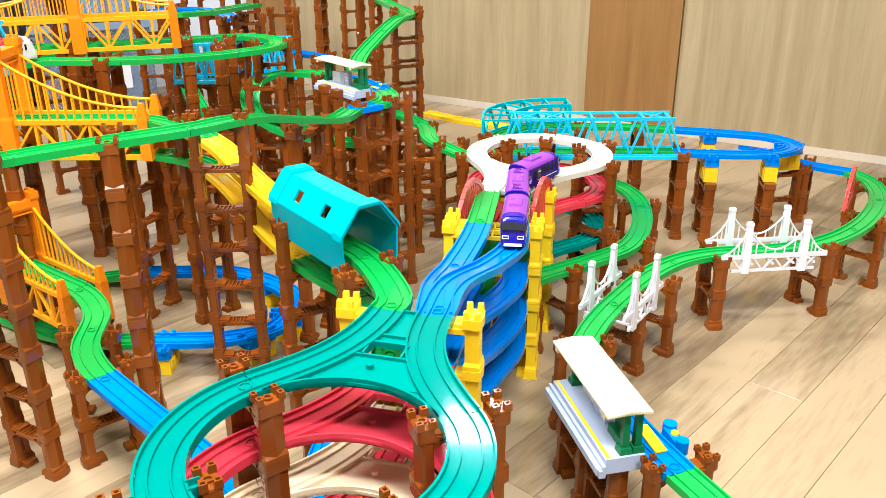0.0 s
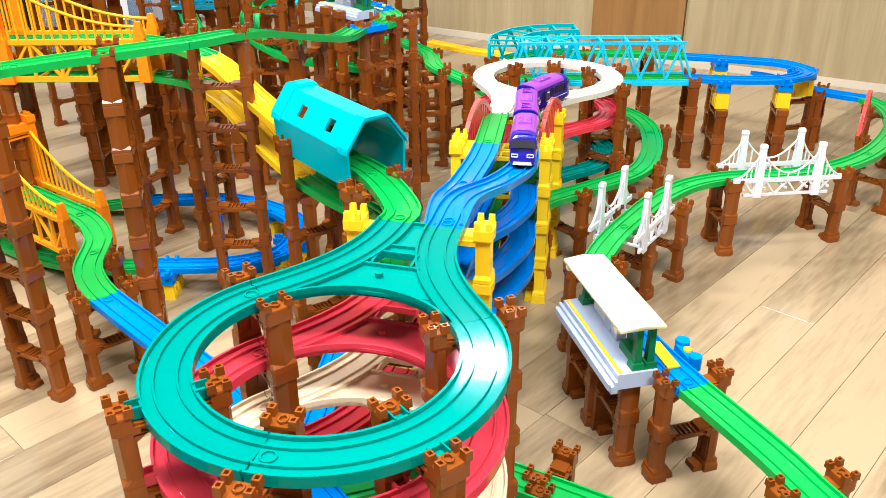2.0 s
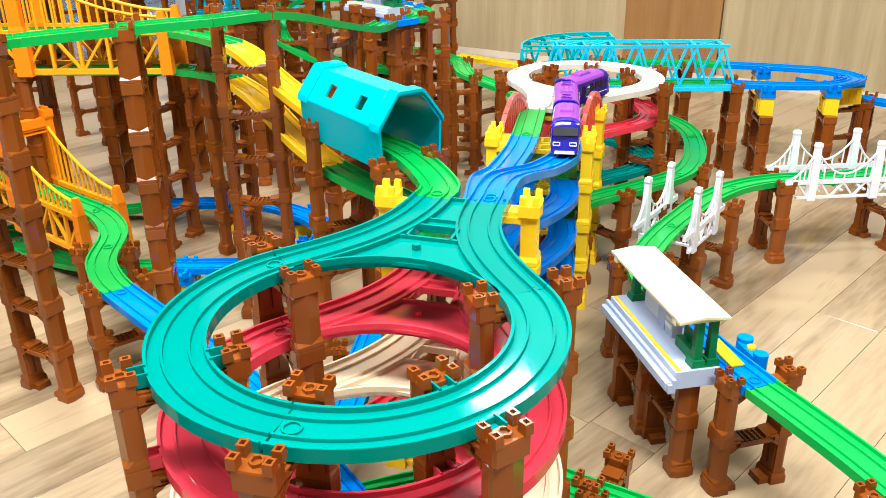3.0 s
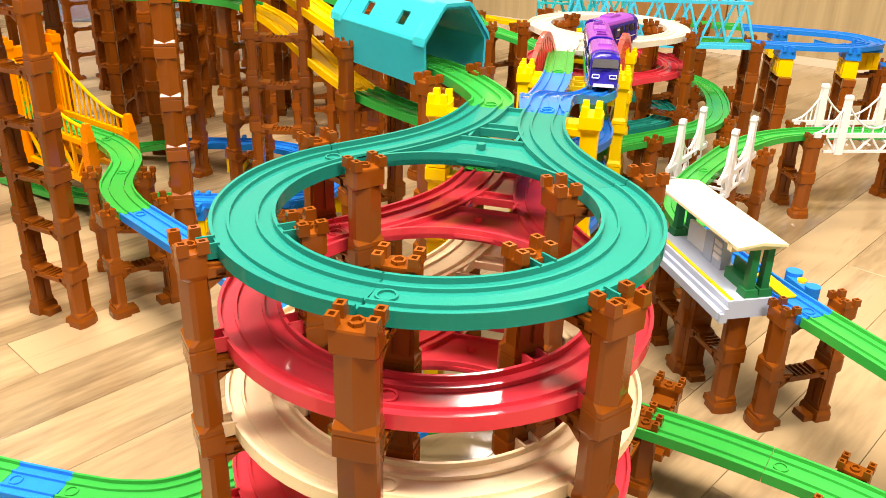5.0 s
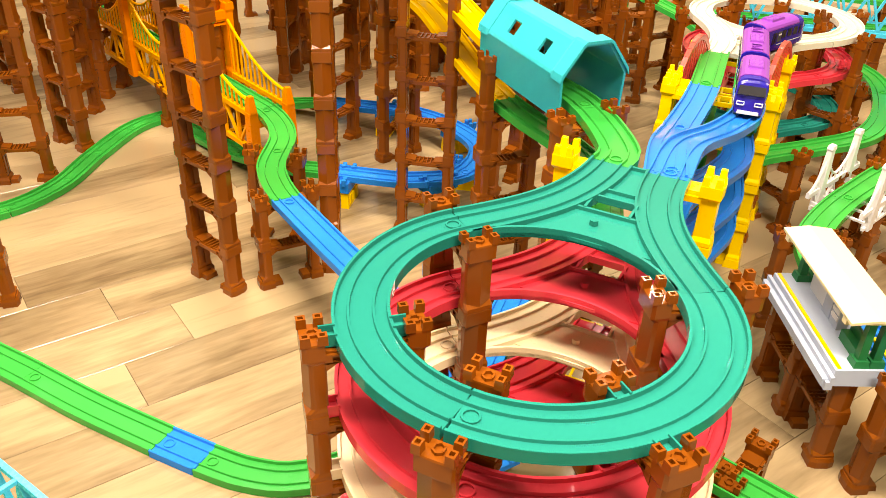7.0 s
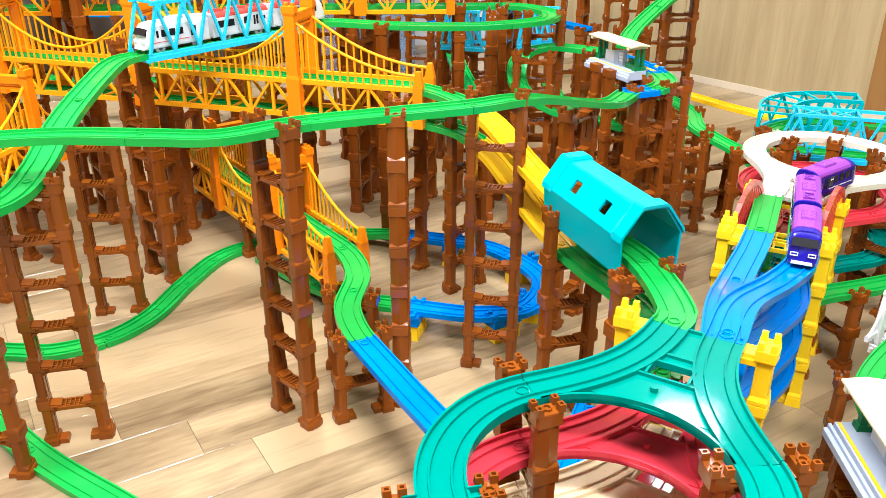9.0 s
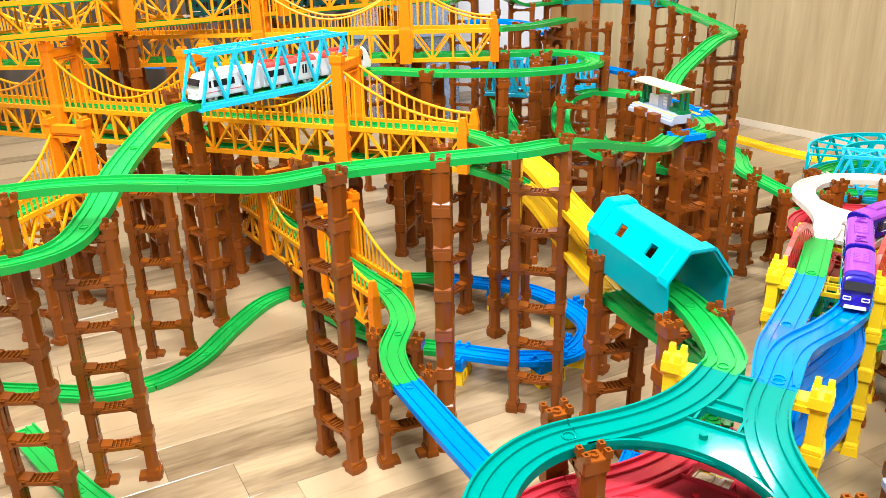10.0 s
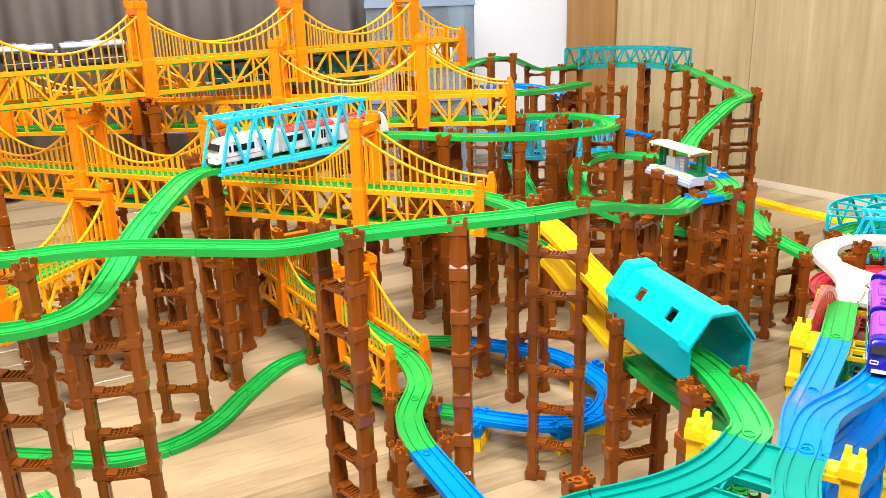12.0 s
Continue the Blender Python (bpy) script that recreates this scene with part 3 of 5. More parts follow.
track([(*nl, L4), (-0.040, 0.830, L4), (-0.075, 0.900, L4), (-0.130, 0.965, L4), (-0.172, 1.016, L4 + 0.002)], [(1, GREEN)], "green plastic track under the tunnel")
track([(-0.172, 1.0165, L4 + 0.002), (-0.225, 1.08, L4 + 0.020), (-0.30, 1.185, L5 - 0.010), (-0.355, 1.255, L5)], [(1, YELLOW_SLOPE)], "yellow plastic sloping track on tall piers")
track([(-0.355, 1.2555, L5), (-0.39, 1.292, L5), (-0.45, 1.322, L5), (-0.52, 1.33, L5), (-1.75, 1.33, L5)], [(1, GREEN)], "green plastic track on the bridge's lower deck")
track([(-0.5505, 1.33, L6), (-1.75, 1.33, L6)], [(1, GREEN)], "green plastic track on the bridge's upper deck")

# long winding high line
track([(-1.02, 0.60, L7), (-0.93, 0.655, L7), (-0.852, 0.700, L7), (-0.806, 0.740, L7), (-0.731, 0.778, L7), (-0.627, 0.803, L7), (-0.56, 0.830, L7 - 0.002), (-0.491, 0.898, L7),
       (-0.387, 0.972, L7 + 0.001), (-0.305, 1.036, L7), (-0.268, 1.078, L7 - 0.001), (-0.238, 1.130, level(6.85)), (-0.205, 1.195, level(6.55)), (-0.172, 1.260, level(6.25)), (-0.146, 1.320, level(6.05)), (-0.130, 1.392, L6)], [(1, GREEN)], "long winding green plastic track on tall brown piers")
track([(-0.130, 1.3925, L6), (-0.092, 1.425, L6)], [(1, BLUE)], "short blue plastic track piece in a green line")
track([(-0.092, 1.4255, L6), (-0.078, 1.455, L6), (-0.076, 1.495, L6), (-0.092, 1.545, L6)], [(1, GREEN)], "tight green plastic curve by the small station")
track([(-0.092, 1.5455, L6), (-0.134, 1.614, L6), (-0.192, 1.680, L6)], [(1, BLUE)], "blue plastic station track with yellow lever")
track([(-0.192, 1.6805, L6), (-0.25, 1.712, L6), (-0.32, 1.73, L6 - 0.004), (-0.37, 1.70, L6 - 0.02), (-0.36, 1.63, L5), (-0.29, 1.61, L4 + 0.02), (-0.24, 1.64, L4)], [(1, GREEN)], "green plastic track winding down among piers")

# slope up to the cyan truss and the high loop behind
track([(-0.90, 0.615, L6 - 0.004), (-0.835, 0.625, L6 - 0.002), (-0.785, 0.660, L6), (-0.772, 0.717, L6), (-0.800, 0.800, L6 + 0.008), (-0.842, 0.905, L6 + 0.032), (-0.885, 1.04, L7 - 0.008), (-0.905, 1.120, L7), (-0.897, 1.172, L7)], [(1, GREEN)], "green plastic track climbing to the cyan truss bridge")
track([(-0.897, 1.1725, L7), (-0.760, 1.480, L7)], [(1, GREEN)], "green plastic track inside the truss bridge")
track([(-0.760, 1.4805, L7), (-0.715, 1.528, L7), (-0.60, 1.532, L7), (-0.50, 1.550, L7), (-0.406, 1.590, L7), (-0.325, 1.670, L7), (-0.325, 1.755, L7), (-0.395, 1.815, L7), (-0.47, 1.802, L7), (-0.54, 1.777, L7), (-1.66, 1.402, L7)], [(1, GREEN)], "wide green plastic loop track on tall piers")

# line by the low orange bridge, then down under the loops
BA, BB = Vector((-0.553, 1.165, 0)), Vector((-1.22, 1.665, 0))
bd = (BB - BA).normalized()
q = BA + bd * 0.02
track([(BB.x, BB.y, L2), (q.x, q.y, L2)], [(1, GREEN)], "green plastic track on the low orange bridge")
track([(q.x + 0.0004, q.y - 0.0003, L2), (-0.543, 1.152, L2), (-0.516, 1.116, L2), (-0.498, 1.079, L2), (-0.491, 1.046, L2), (-0.486, 1.014, L2), (-0.478, 0.985, L2), (-0.462, 0.955, L2), (-0.443, 0.928, L2), (-0.427, 0.909, L2)], [(1, GREEN)], "green plastic S-shaped track ending in a blue slope")
track([(-0.4266, 0.9086, L2), (-0.335, 0.821, 0.131), (-0.262, 0.755, 0.127), (-0.203, 0.698, 0.117), (-0.150, 0.643, 0.098), (-0.09, 0.58, 0.075)], [(1, BLUE)], "long blue plastic slope running under the loops")

track([(-0.112, 0.930, L1), (-0.122, 0.83, L1), (-0.136, 0.700, L1)], [(1, BLUE)], "short blue plastic track low under the loops")
pier(-0.118, 0.870, 1, 5)

# lines on the floor
track([(-1.30, 0.84, 0.010), (-1.165, 0.873, 0.010), (-1.028, 0.905, 0.010), (-0.965, 0.923, 0.010), (-0.905, 0.982, 0.010), (-0.880, 1.068, 0.010), (-0.887, 1.185, 0.010), (-0.883, 1.309, 0.010), (-0.834, 1.389, 0.010), (-0.75, 1.45, 0.012), (-0.63, 1.463, 0.025), (-0.56, 1.450, 0.04)], [(0.155, GREEN), (0.21, BLUE), (1, GREEN)], "winding green plastic track lying on the floor", piece=0.11)
track([(-1.02, 0.80, 0.010), (-0.82, 0.705, 0.010), (-0.65, 0.651, 0.010), (-0.55, 0.619, 0.010), (-0.448, 0.592, 0.010)], [(1, GREEN)], "green plastic track lying on the floor")
track([(-0.448, 0.5915, 0.010), (-0.394, 0.579, 0.010)], [(1, BLUE)], "short blue plastic track piece on the floor")
track([(-0.394, 0.5785, 0.010), (-0.341, 0.571, 0.010), (-0.285, 0.580, 0.012), (-0.18, 0.628, 0.03), (-0.03, 0.655, 0.055), (0.06, 0.642, L1), (0.113, 0.618, L1), (0.189, 0.574, L1), (0.27, 0.515, L1), (0.36, 0.42, L1)], [(1, GREEN)], "green plastic track passing under the loops")

# low blue loop
track([(-0.56, 1.4505, 0.04), (-0.487, 1.428, 0.05), (-0.385, 1.424, 0.05), (-0.300, 1.378, 0.05), (-0.240, 1.302, 0.05), (-0.252, 1.205, 0.05), (-0.324, 1.164, 0.05), (-0.397, 1.157, 0.05), (-0.450, 1.157, 0.05)], [(0.12, GREEN), (1, BLUE)], "blue plastic track loop on low block piers")
track([(-0.4505, 1.157, 0.05), (-0.54, 1.165, 0.045), (-0.66, 1.24, 0.02), (-0.8, 1.33, 0.012)], [(1, GREEN)], "green plastic track beside the low orange bridge", name="toy_track")

# right-hand line with station and white bridges
track([(0.46, 0.30, L2), (0.415, 0.400, L2), (0.360, 0.525, L2), (0.334, 0.595, L2), (0.308, 0.655, L2), (0.286, 0.704, L2)], [(1, GREEN)], "straight green plastic track on brown piers")
track([(0.2858, 0.7045, L2), (0.252, 0.795, L2), (0.222, 0.912, L2)], [(1, BLUE)], "blue plastic station track with yellow stop plate")
track([(0.222, 0.9125, L2), (0.222, 0.972, L2), (0.240, 1.025, L2), (0.272, 1.085, L2), (0.312, 1.145, L2), (0.366, 1.218, L2), (0.434, 1.280, L2), (0.510, 1.312, L2), (0.60, 1.322, L2), (0.710, 1.355, L2), (0.821, 1.440, L2), (0.920, 1.572, L2), (0.962, 1.690, L2), (0.952, 1.775, L2)], [(1, GREEN)], "sweeping green plastic track on brown piers")
track([(0.952, 1.7755, L2), (0.90, 1.815, L2), (0.838, 1.835, L2 + 0.01), (0.77, 1.80, L3 - 0.02), (0.70, 1.76, L3)], [(1, BLUE)], "blue plastic track rising to the blue loop")
track([(0.160, 1.190, L2), (0.190, 1.222, L2), (0.276, 1.278, L2), (0.359, 1.345, L2), (0.408, 1.455, L2), (0.428, 1.590, L2), (0.405, 1.688, L2), (0.345, 1.745, L2)], [(1, GREEN)], "curving green plastic track beside the white loop")
track([(0.15, 1.735, L3), (0.535, 1.735, L3)], [(1, GREEN)], "green plastic track inside the cyan truss bridge")
track([(0.5355, 1.735, L3), (0.656, 1.715, L3), (0.750, 1.722, L3), (0.815, 1.775, L3), (0.790, 1.850, L3), (0.700, 1.890, L3), (0.585, 1.925, L3)], [(1, BLUE)], "blue plastic loop track on block piers")
track([(0.5845, 1.925, L3), (0.46, 1.955, L3), (0.3305, 1.962, L3)], [(1, GREEN)], "green plastic track behind the cyan truss bridge")
track([(0.1495, 1.735, L3), (0.140, 1.755, L3), (0.148, 1.80, L3), (0.156, 1.865, L3), (0.195, 1.925, L3), (0.255, 1.957, L3), (0.330, 1.962, L3)], [(1, GREEN)], "green plastic curve inside a teal truss")
track([(-0.20, 2.16, L3), (-0.10, 2.10, L3), (-0.050, 2.03, L3), (-0.018, 1.965, L3), (-0.006, 1.860, L3), (0.030, 1.790, L3 - 0.002), (0.09, 1.70, L3 - 0.005), (0.13, 1.62, L3 - 0.01)], [(1, GREEN)], "green plastic S-shaped track near the wall")
track([(-0.03, 2.36, L2), (0.10, 2.25, L2), (0.30, 2.13, L2)], [(1, YELLOW_SLOPE)], "yellow plastic sloping track near the wall")

# far zigzag line to the teal bow bridge
track([(-0.175, 1.86, L6 - 0.02), (-0.160, 1.95, L6 + 0.004), (-0.100, 2.09, L7 - 0.010), (-0.066, 2.16, L7), (-0.072, 2.22, L7), (-0.120, 2.38, L7), (-0.205, 2.64, L7), (-0.253, 2.78, L7)], [(1, GREEN)], "zigzag green plastic track on tall piers")
track([(-0.253, 2.7805, L7), (-0.30, 2.85, L7), (-0.44, 2.90, L7), (-0.60, 2.83, L7), (-0.65, 2.76, L7)], [(1, GREEN)], "green plastic track on the teal bow bridge")
track([(-0.6505, 2.76, L7), (-0.70, 2.66, L7 + 0.006), (-0.76, 2.52, level(8) - 0.006), (-0.80, 2.36, level(8)), (-0.79, 2.20, level(8)), (-0.752, 2.03, level(8) + 0.014)], [(1, GREEN)], "green plastic track behind the orange bridges")
track([(-0.50, 2.10, L7), (-0.56, 2.22, L7), (-0.66, 2.30, L7), (-0.76, 2.26, L7)], [(1, BLUE)], "blue plastic curve among far piers")
track([(-0.455, 2.17, level(7.45)), (-0.48, 2.08, level(7.5)), (-0.51, 1.95, level(7.6)), (-0.55, 1.80, level(8) - 0.012)], [(1, GREEN)], "green plastic curve among far piers")
track([(-0.30, 2.25, L5), (-0.42, 2.33, L5), (-0.6, 2.30, L5), (-0.72, 2.2, L5)], [(1, BLUE)], "blue plastic track low among far piers")
track([(-0.36, 2.02, L4 - 0.03), (-0.32, 1.89, L4 - 0.03), (-0.27, 1.74, L4 - 0.01), (-0.225, 1.645, L4), (-0.14, 1.60, L4)], [(1, GREEN)], "green plastic track low among tall piers")
track([(-0.60, 1.98, L5), (-0.545, 1.86, L4 + 0.03), (-0.49, 1.77, L4)], [(1, GREEN)], "green plastic slope low among tall piers")

for row in ((0.612, 1.722, 2, 85), (0.745, 1.722, 2, 80), (0.812, 1.795, 2, 10), (0.66, 1.900, 2, 85)):
    pier(*row, cap=False)
# ---- piers along the lines: (x, y, blocks, direction of the rung) ----
for row in ((-0.523, 0.886, 7, -26), (-0.432, 0.918, 2, 40), (-0.487, 1.022, 2, 5), (-0.396, 0.988, 7, 106), (-0.286, 1.087, 7, 3), (-0.392, 1.336, 6, 52),
            (-0.787, 0.757, 6, 30), (-0.944, 1.076, 5, 24), (-0.952, 1.215, 7, -22), (-0.837, 0.663, 7, 20), (-0.715, 1.650, 5, 90), (-0.772, 1.890, 6, 90), (-0.600, 1.530, 7, 90),
            (-1.02, 1.465, 5, 90), (-0.160, 1.002, 5, 32), (-0.061, 0.848, 5, 40)):
    pier(*row)
for row in ((0.196, 0.846, 2, -77, False), (0.219, 0.772, 2, -77, False), (0.290, 0.722, 2, 17), (0.355, 0.555, 2, 20), (0.42, 0.395, 2, 20), (0.225, 0.985, 2, 5), (0.312, 1.150, 2, -40), (0.375, 1.208, 2, -40), (0.505, 1.310, 2, 95),
            (0.705, 1.360, 2, 110), (0.845, 1.470, 2, -45), (0.955, 1.690, 2, 0), (0.225, 1.260, 2, -50), (0.370, 1.37, 2, -30), (0.425, 1.56, 2, 0), (0.15, 1.2, 1, 0),
            (0.130, 0.640, 1, 60), (0.095, 0.600, 1, 60), (0.25, 0.53, 1, 50), (0.550, 1.735, 3, 85), (0.88, 1.835, 2, 60),
            (0.2, 1.735, 3, 90), (0.36, 1.945, 3, 85), (0.5, 1.94, 3, 85), (0.158, 1.85, 3, 0), (-0.010, 1.830, 3, 0), (0.045, 1.80, 3, 35), (-0.03, 1.96, 3, 20), (-0.09, 2.10, 3, 40)):
    pier(*row)
for row in ((-0.095, 1.425, 6, 40), (-0.072, 1.475, 6, 5), (-0.178, 1.600, 6, 40, False), (-0.150, 1.560, 6, 40, False), (-0.195, 1.268, 6, 65), (-0.23, 1.70, 6, 90), (-0.33, 1.62, 6, 0),
            (-0.430, 1.690, 7, 100), (-0.330, 1.72, 7, 20), (-0.43, 1.81, 7, 90), (-0.53, 1.79, 7, 110), (-0.36, 1.88, 6, 20), (-0.58, 1.717, 5, 90), 
            (-0.80, 1.50, 7, 30), (-0.20, 1.82, 5, 0), (-0.26, 1.76, 3, 40), (-0.06, 1.62, 3, 20), (-0.02, 1.72, 3, 0), (-0.10, 1.76, 3, 70)):
    pier(*row)
for row in ((-0.068, 2.17, 7, 20), (-0.072, 2.25, 7, 20), (-0.150, 2.48, 7, 15), (-0.205, 2.64, 7, 15), (-0.275, 2.82, 7, 30), (-0.39, 2.885, 7, 80), (-0.50, 2.88, 7, 100), (-0.62, 2.80, 7, 40), (-0.165, 1.93, 6, 0),
            (-0.50, 2.10, 7, 50), (-0.58, 2.24, 7, 50), (-0.70, 2.29, 7, 90), (-0.80, 2.36, 8, 0), (-0.77, 2.50, 8, 0), (-0.70, 2.66, 7, 20), (-0.40, 2.25, 7, 0), (-0.46, 2.10, 7, 30), (-0.33, 2.06, 5, 20), (-0.62, 2.05, 6, 60), (-0.30, 2.25, 5, 60), (-0.56, 1.93, 5, 0)):
    pier(*row)


# ---- orange suspension bridges ----
def suspension_bridge(a, b, z, towers, label, mats, depth=P, width=0.033, tower_up=0.125, hang=0.0135):
    """Deck trusses, paired towers, cables with hangers. z: rail top of the upper deck; towers: distances from a."""
    a, b = Vector((*a, z)), Vector((*b, z))
    length = (b - a).length
    turn = math.degrees(math.atan2(b.y - a.y, b.x - a.x))
    frame_mat, light = mats
    ob = thing("suspension_bridge", Matrix.Translation(a) @ pose(0, 0, 0, 0, 0, turn), label, "toy bridge", "orange toy bridges")
    for s in (-1, 1):
        y = s * width
        bm = bmesh.new()
        beam(bm, (0, y, -0.001), (length, y, -0.001), 0.007, 0.0080)
        beam(bm, (0, y, -depth), (length, y, -depth), 0.007, 0.0080)
        n = max(2, round(length / 0.045))
        for k in range(n + 1):
            x = length * k / n
            beam(bm, (x, y, -depth), (x, y, 0), 0.0046, 0.0050, (0, 1, 0))
            if k < n:
                x1 = length * (k + 1) / n
                p, q = ((x, y, -depth), (x1, y, 0)) if k % 2 else ((x, y, 0), (x1, y, -depth))
                beam(bm, p, q, 0.0040, 0.0046, (0, 1, 0))
        part("side_truss", bm, light, ob, "amber lattice side girder")
        # cable and hangers, span by span
        stops = [0.0] + list(towers) + [length]
        for i, (s0, s1) in enumerate(zip(stops, stops[1:])):
            bm = bmesh.new()
            ends = (i == 0, i == len(stops) - 2)

            def cable(x):
                t = (x - s0) / (s1 - s0)
                if ends[0]:
                    return 0.022 + (tower_up * 0.82 - 0.022) * t * t
                if ends[1]:
                    return 0.022 + (tower_up * 0.82 - 0.022) * (1 - t) ** 2
                return 0.028 + (tower_up * 0.82 - 0.028) * (2 * t - 1) ** 2
            m = 14
            tube(bm, [(s0 + (s1 - s0) * k / m, y, cable(s0 + (s1 - s0) * k / m)) for k in range(m + 1)], 0.0026, 6)
            k = int((s1 - s0) / hang)
            for j in range(1, k):
                x = s0 + (s1 - s0) * j / k
                beam(bm, (x, y, 0.0), (x, y, cable(x)), 0.0024, 0.0030)
            part("cable_railing", bm, light, ob, "amber cable with thin hangers")
    for x in towers:
        bm = bmesh.new()
        for s in (-1, 1):
            y = s * (width + 0.004)
            sec = lambda k, zz: [(x + dx * k, y + dy * k, zz) for dx, dy in ((-0.0105, -0.007), (0.0105, -0.007), (0.0105, 0.007), (-0.0105, 0.007))]
            prism(bm, [sec(1.15, -depth - 0.006), sec(1.15, 0.004), sec(0.92, 0.010), sec(0.88, tower_up - 0.016), sec(1.1, tower_up - 0.011), sec(1.1, tower_up)])
            for dx in (-0.006, 0.006):
                box(bm, x + dx - 0.003, x + dx + 0.003, y - 0.003, y + 0.003, tower_up, tower_up + 0.005)
        box(bm, x - 0.008, x + 0.008, -width, width, tower_up - 0.026, tower_up - 0.012)
        for dz in (0.030, 0.036):
            box(bm, x - 0.006, x + 0.006, -width, width, tower_up - dz, tower_up - dz + 0.003)
        part("tower", bm, frame_mat, ob, "orange twin-legged tower with cross beam")
    for x in (0.0, length):
        bm = bmesh.new()
        for s in (-1, 1):
            box(bm, x - 0.009, x + 0.009, s * width - 0.008, s * width + 0.008, -depth - 0.005, 0.004, taper=0.001)
            prism(bm, [[(x - 0.009, s * width - 0.006, 0.004), (x + 0.009, s * width - 0.006, 0.004), (x + 0.009, s * width + 0.006, 0.004), (x - 0.009, s * width + 0.006, 0.004)],
                       [(x - 0.004, s * width - 0.004, 0.030), (x + 0.004, s * width - 0.004, 0.030), (x + 0.004, s * width + 0.004, 0.030), (x - 0.004, s * width + 0.004, 0.030)]])
        box(bm, x - 0.007, x + 0.007, -width, width, -0.022, -0.011)
        part("end_post", bm, frame_mat, ob, "orange end post")
    n = max(2, round(length / 0.09))
    for k in range(n + 1):
        x = length * k / n
        bar("floor_beam", (x, -width, -0.0125), (x, width, -0.0125), 0.004, 0.004, light, ob)
        bar("floor_beam", (x, -width, -depth), (x, width, -depth), 0.004, 0.004, light, ob)
    return ob


OM = (ORANGE, ORANGE_LIGHT)
suspension_bridge((-0.465, 1.33), (-1.80, 1.33), L6, (0.222, 0.530, 0.838, 1.146), "orange toy suspension bridge with two green decks", OM)
suspension_bridge((BA.x, BA.y), (BB.x, BB.y), L2, (0.185, 0.44, 0.70), "low orange toy suspension bridge over the floor", OM, tower_up=0.120)
suspension_bridge((-0.545, 1.775), (-1.68, 1.395), level(8) - 0.010, (0.19, 0.50, 0.81, 1.1), "high orange toy suspension bridge behind the truss", OM)
TALL_A, TALL_B, TALL_Z = (-0.764, 2.035), (-1.554, 0.987), 0.583
suspension_bridge(TALL_A, TALL_B, TALL_Z, (0.136, 0.432, 0.763, 1.073), "tallest orange toy suspension bridge on brown piers", OM, width=0.038, tower_up=0.118)
track([(*TALL_A, TALL_Z - 0.060), (*TALL_B, TALL_Z - 0.060)], [(1, GREEN)], "green plastic track on the tallest bridge")
suspension_bridge((-1.175, 0.80), (-1.218, 1.275), L4, (0.12, 0.415), "orange toy suspension bridge beside the truss bridge", OM)
track([(-1.175, 0.80, L4), (-1.218, 1.275, L4)], [(1, GREEN)], "green plastic track on an orange bridge")
for row in ((-1.223, 1.426, 8, 143), (-1.024, 1.690, 8, 143), (-0.846, 1.926, 8, 143), (-1.410, 1.178, 8, 143), (-0.725, 1.715, 7, 72), (-0.70, 1.33, 5, 90), (-1.00, 1.33, 5, 90), (-1.31, 1.33, 5, 90),
            (-0.505, 1.360, 5, 68), (-1.02, 1.616, 7, 72), (-1.31, 1.519, 7, 72), (-0.82, 1.37, 1, 55), (-1.10, 1.58, 1, 55), (-0.56, 1.172, 1, 55), (-1.20, 1.05, 3, 5), (-1.213, 1.21, 3, 5)):
    pier(*row)


# ---- truss bridges ----
def truss_bridge(a, b, z, mat, label, height=0.078, width=0.031, bays=7, name="truss_bridge"):
    a, b = Vector((*a, z)), Vector((*b, z))
    length = (b - a).length
    turn = math.degrees(math.atan2(b.y - a.y, b.x - a.x))
    ob = thing(name, Matrix.Translation(a) @ pose(0, 0, 0, 0, 0, turn), label, "toy bridge")
    inset = length / bays / 2
    for s in (-1, 1):
        y = s * width
        # stepped bottom girder, top chord, slanting braces
        bm = bmesh.new()
        sec = [(-0.003, -0.0115), (0.003, -0.0115), (0.003, -0.004), (0.0018, -0.003), (0.0018, 0.0010), (-0.0018, 0.0010), (-0.0018, -0.003), (-0.003, -0.004)]
        prism(bm, [[(x, y + dy, dz) for dy, dz in sec] for x in (0, length)])
        part("bottom_girder", bm, mat, ob)
        bar("top_chord", (inset * 0.6, y * 0.96, height), (length - inset * 0.6, y * 0.96, height), 0.005, 0.006, mat, ob)
        for k in range(bays):
            x0, xm, x1 = max(0.003, length * k / bays), length * (k + 0.5) / bays, length * (k + 1) / bays
            xm = min(max(xm, inset * 0.8), length - inset * 0.8)
            bar("brace", (x0, y, 0), (xm, y * 0.96, height - 0.003), 0.0042, 0.005, mat, ob, (0, 1, 0))
            bar("brace", (xm, y * 0.96, height - 0.003), (x1, y, 0), 0.0042, 0.005, mat, ob, (0, 1, 0))
    for k in range(bays):
        x = length * (k + 0.5) / bays
        bar("top_bar", (x, -width, height), (x, width, height), 0.004, 0.004, mat, ob)
        if k in (0, 1, bays - 2) and k < bays - 1:
            x1 = length * (k + 1.5) / bays
            bar("top_diagonal", (x, -width, height), (x1, width, height), 0.0035, 0.003, mat, ob)
            bar("top_diagonal", (x, width, height), (x1, -width, height), 0.0035, 0.0026, mat, ob)
    for k in range(bays + 1):
        x = length * k / bays
        bar("floor_beam", (x, -width, -0.011), (x, width, -0.011), 0.006, 0.004, mat, ob)
    return ob


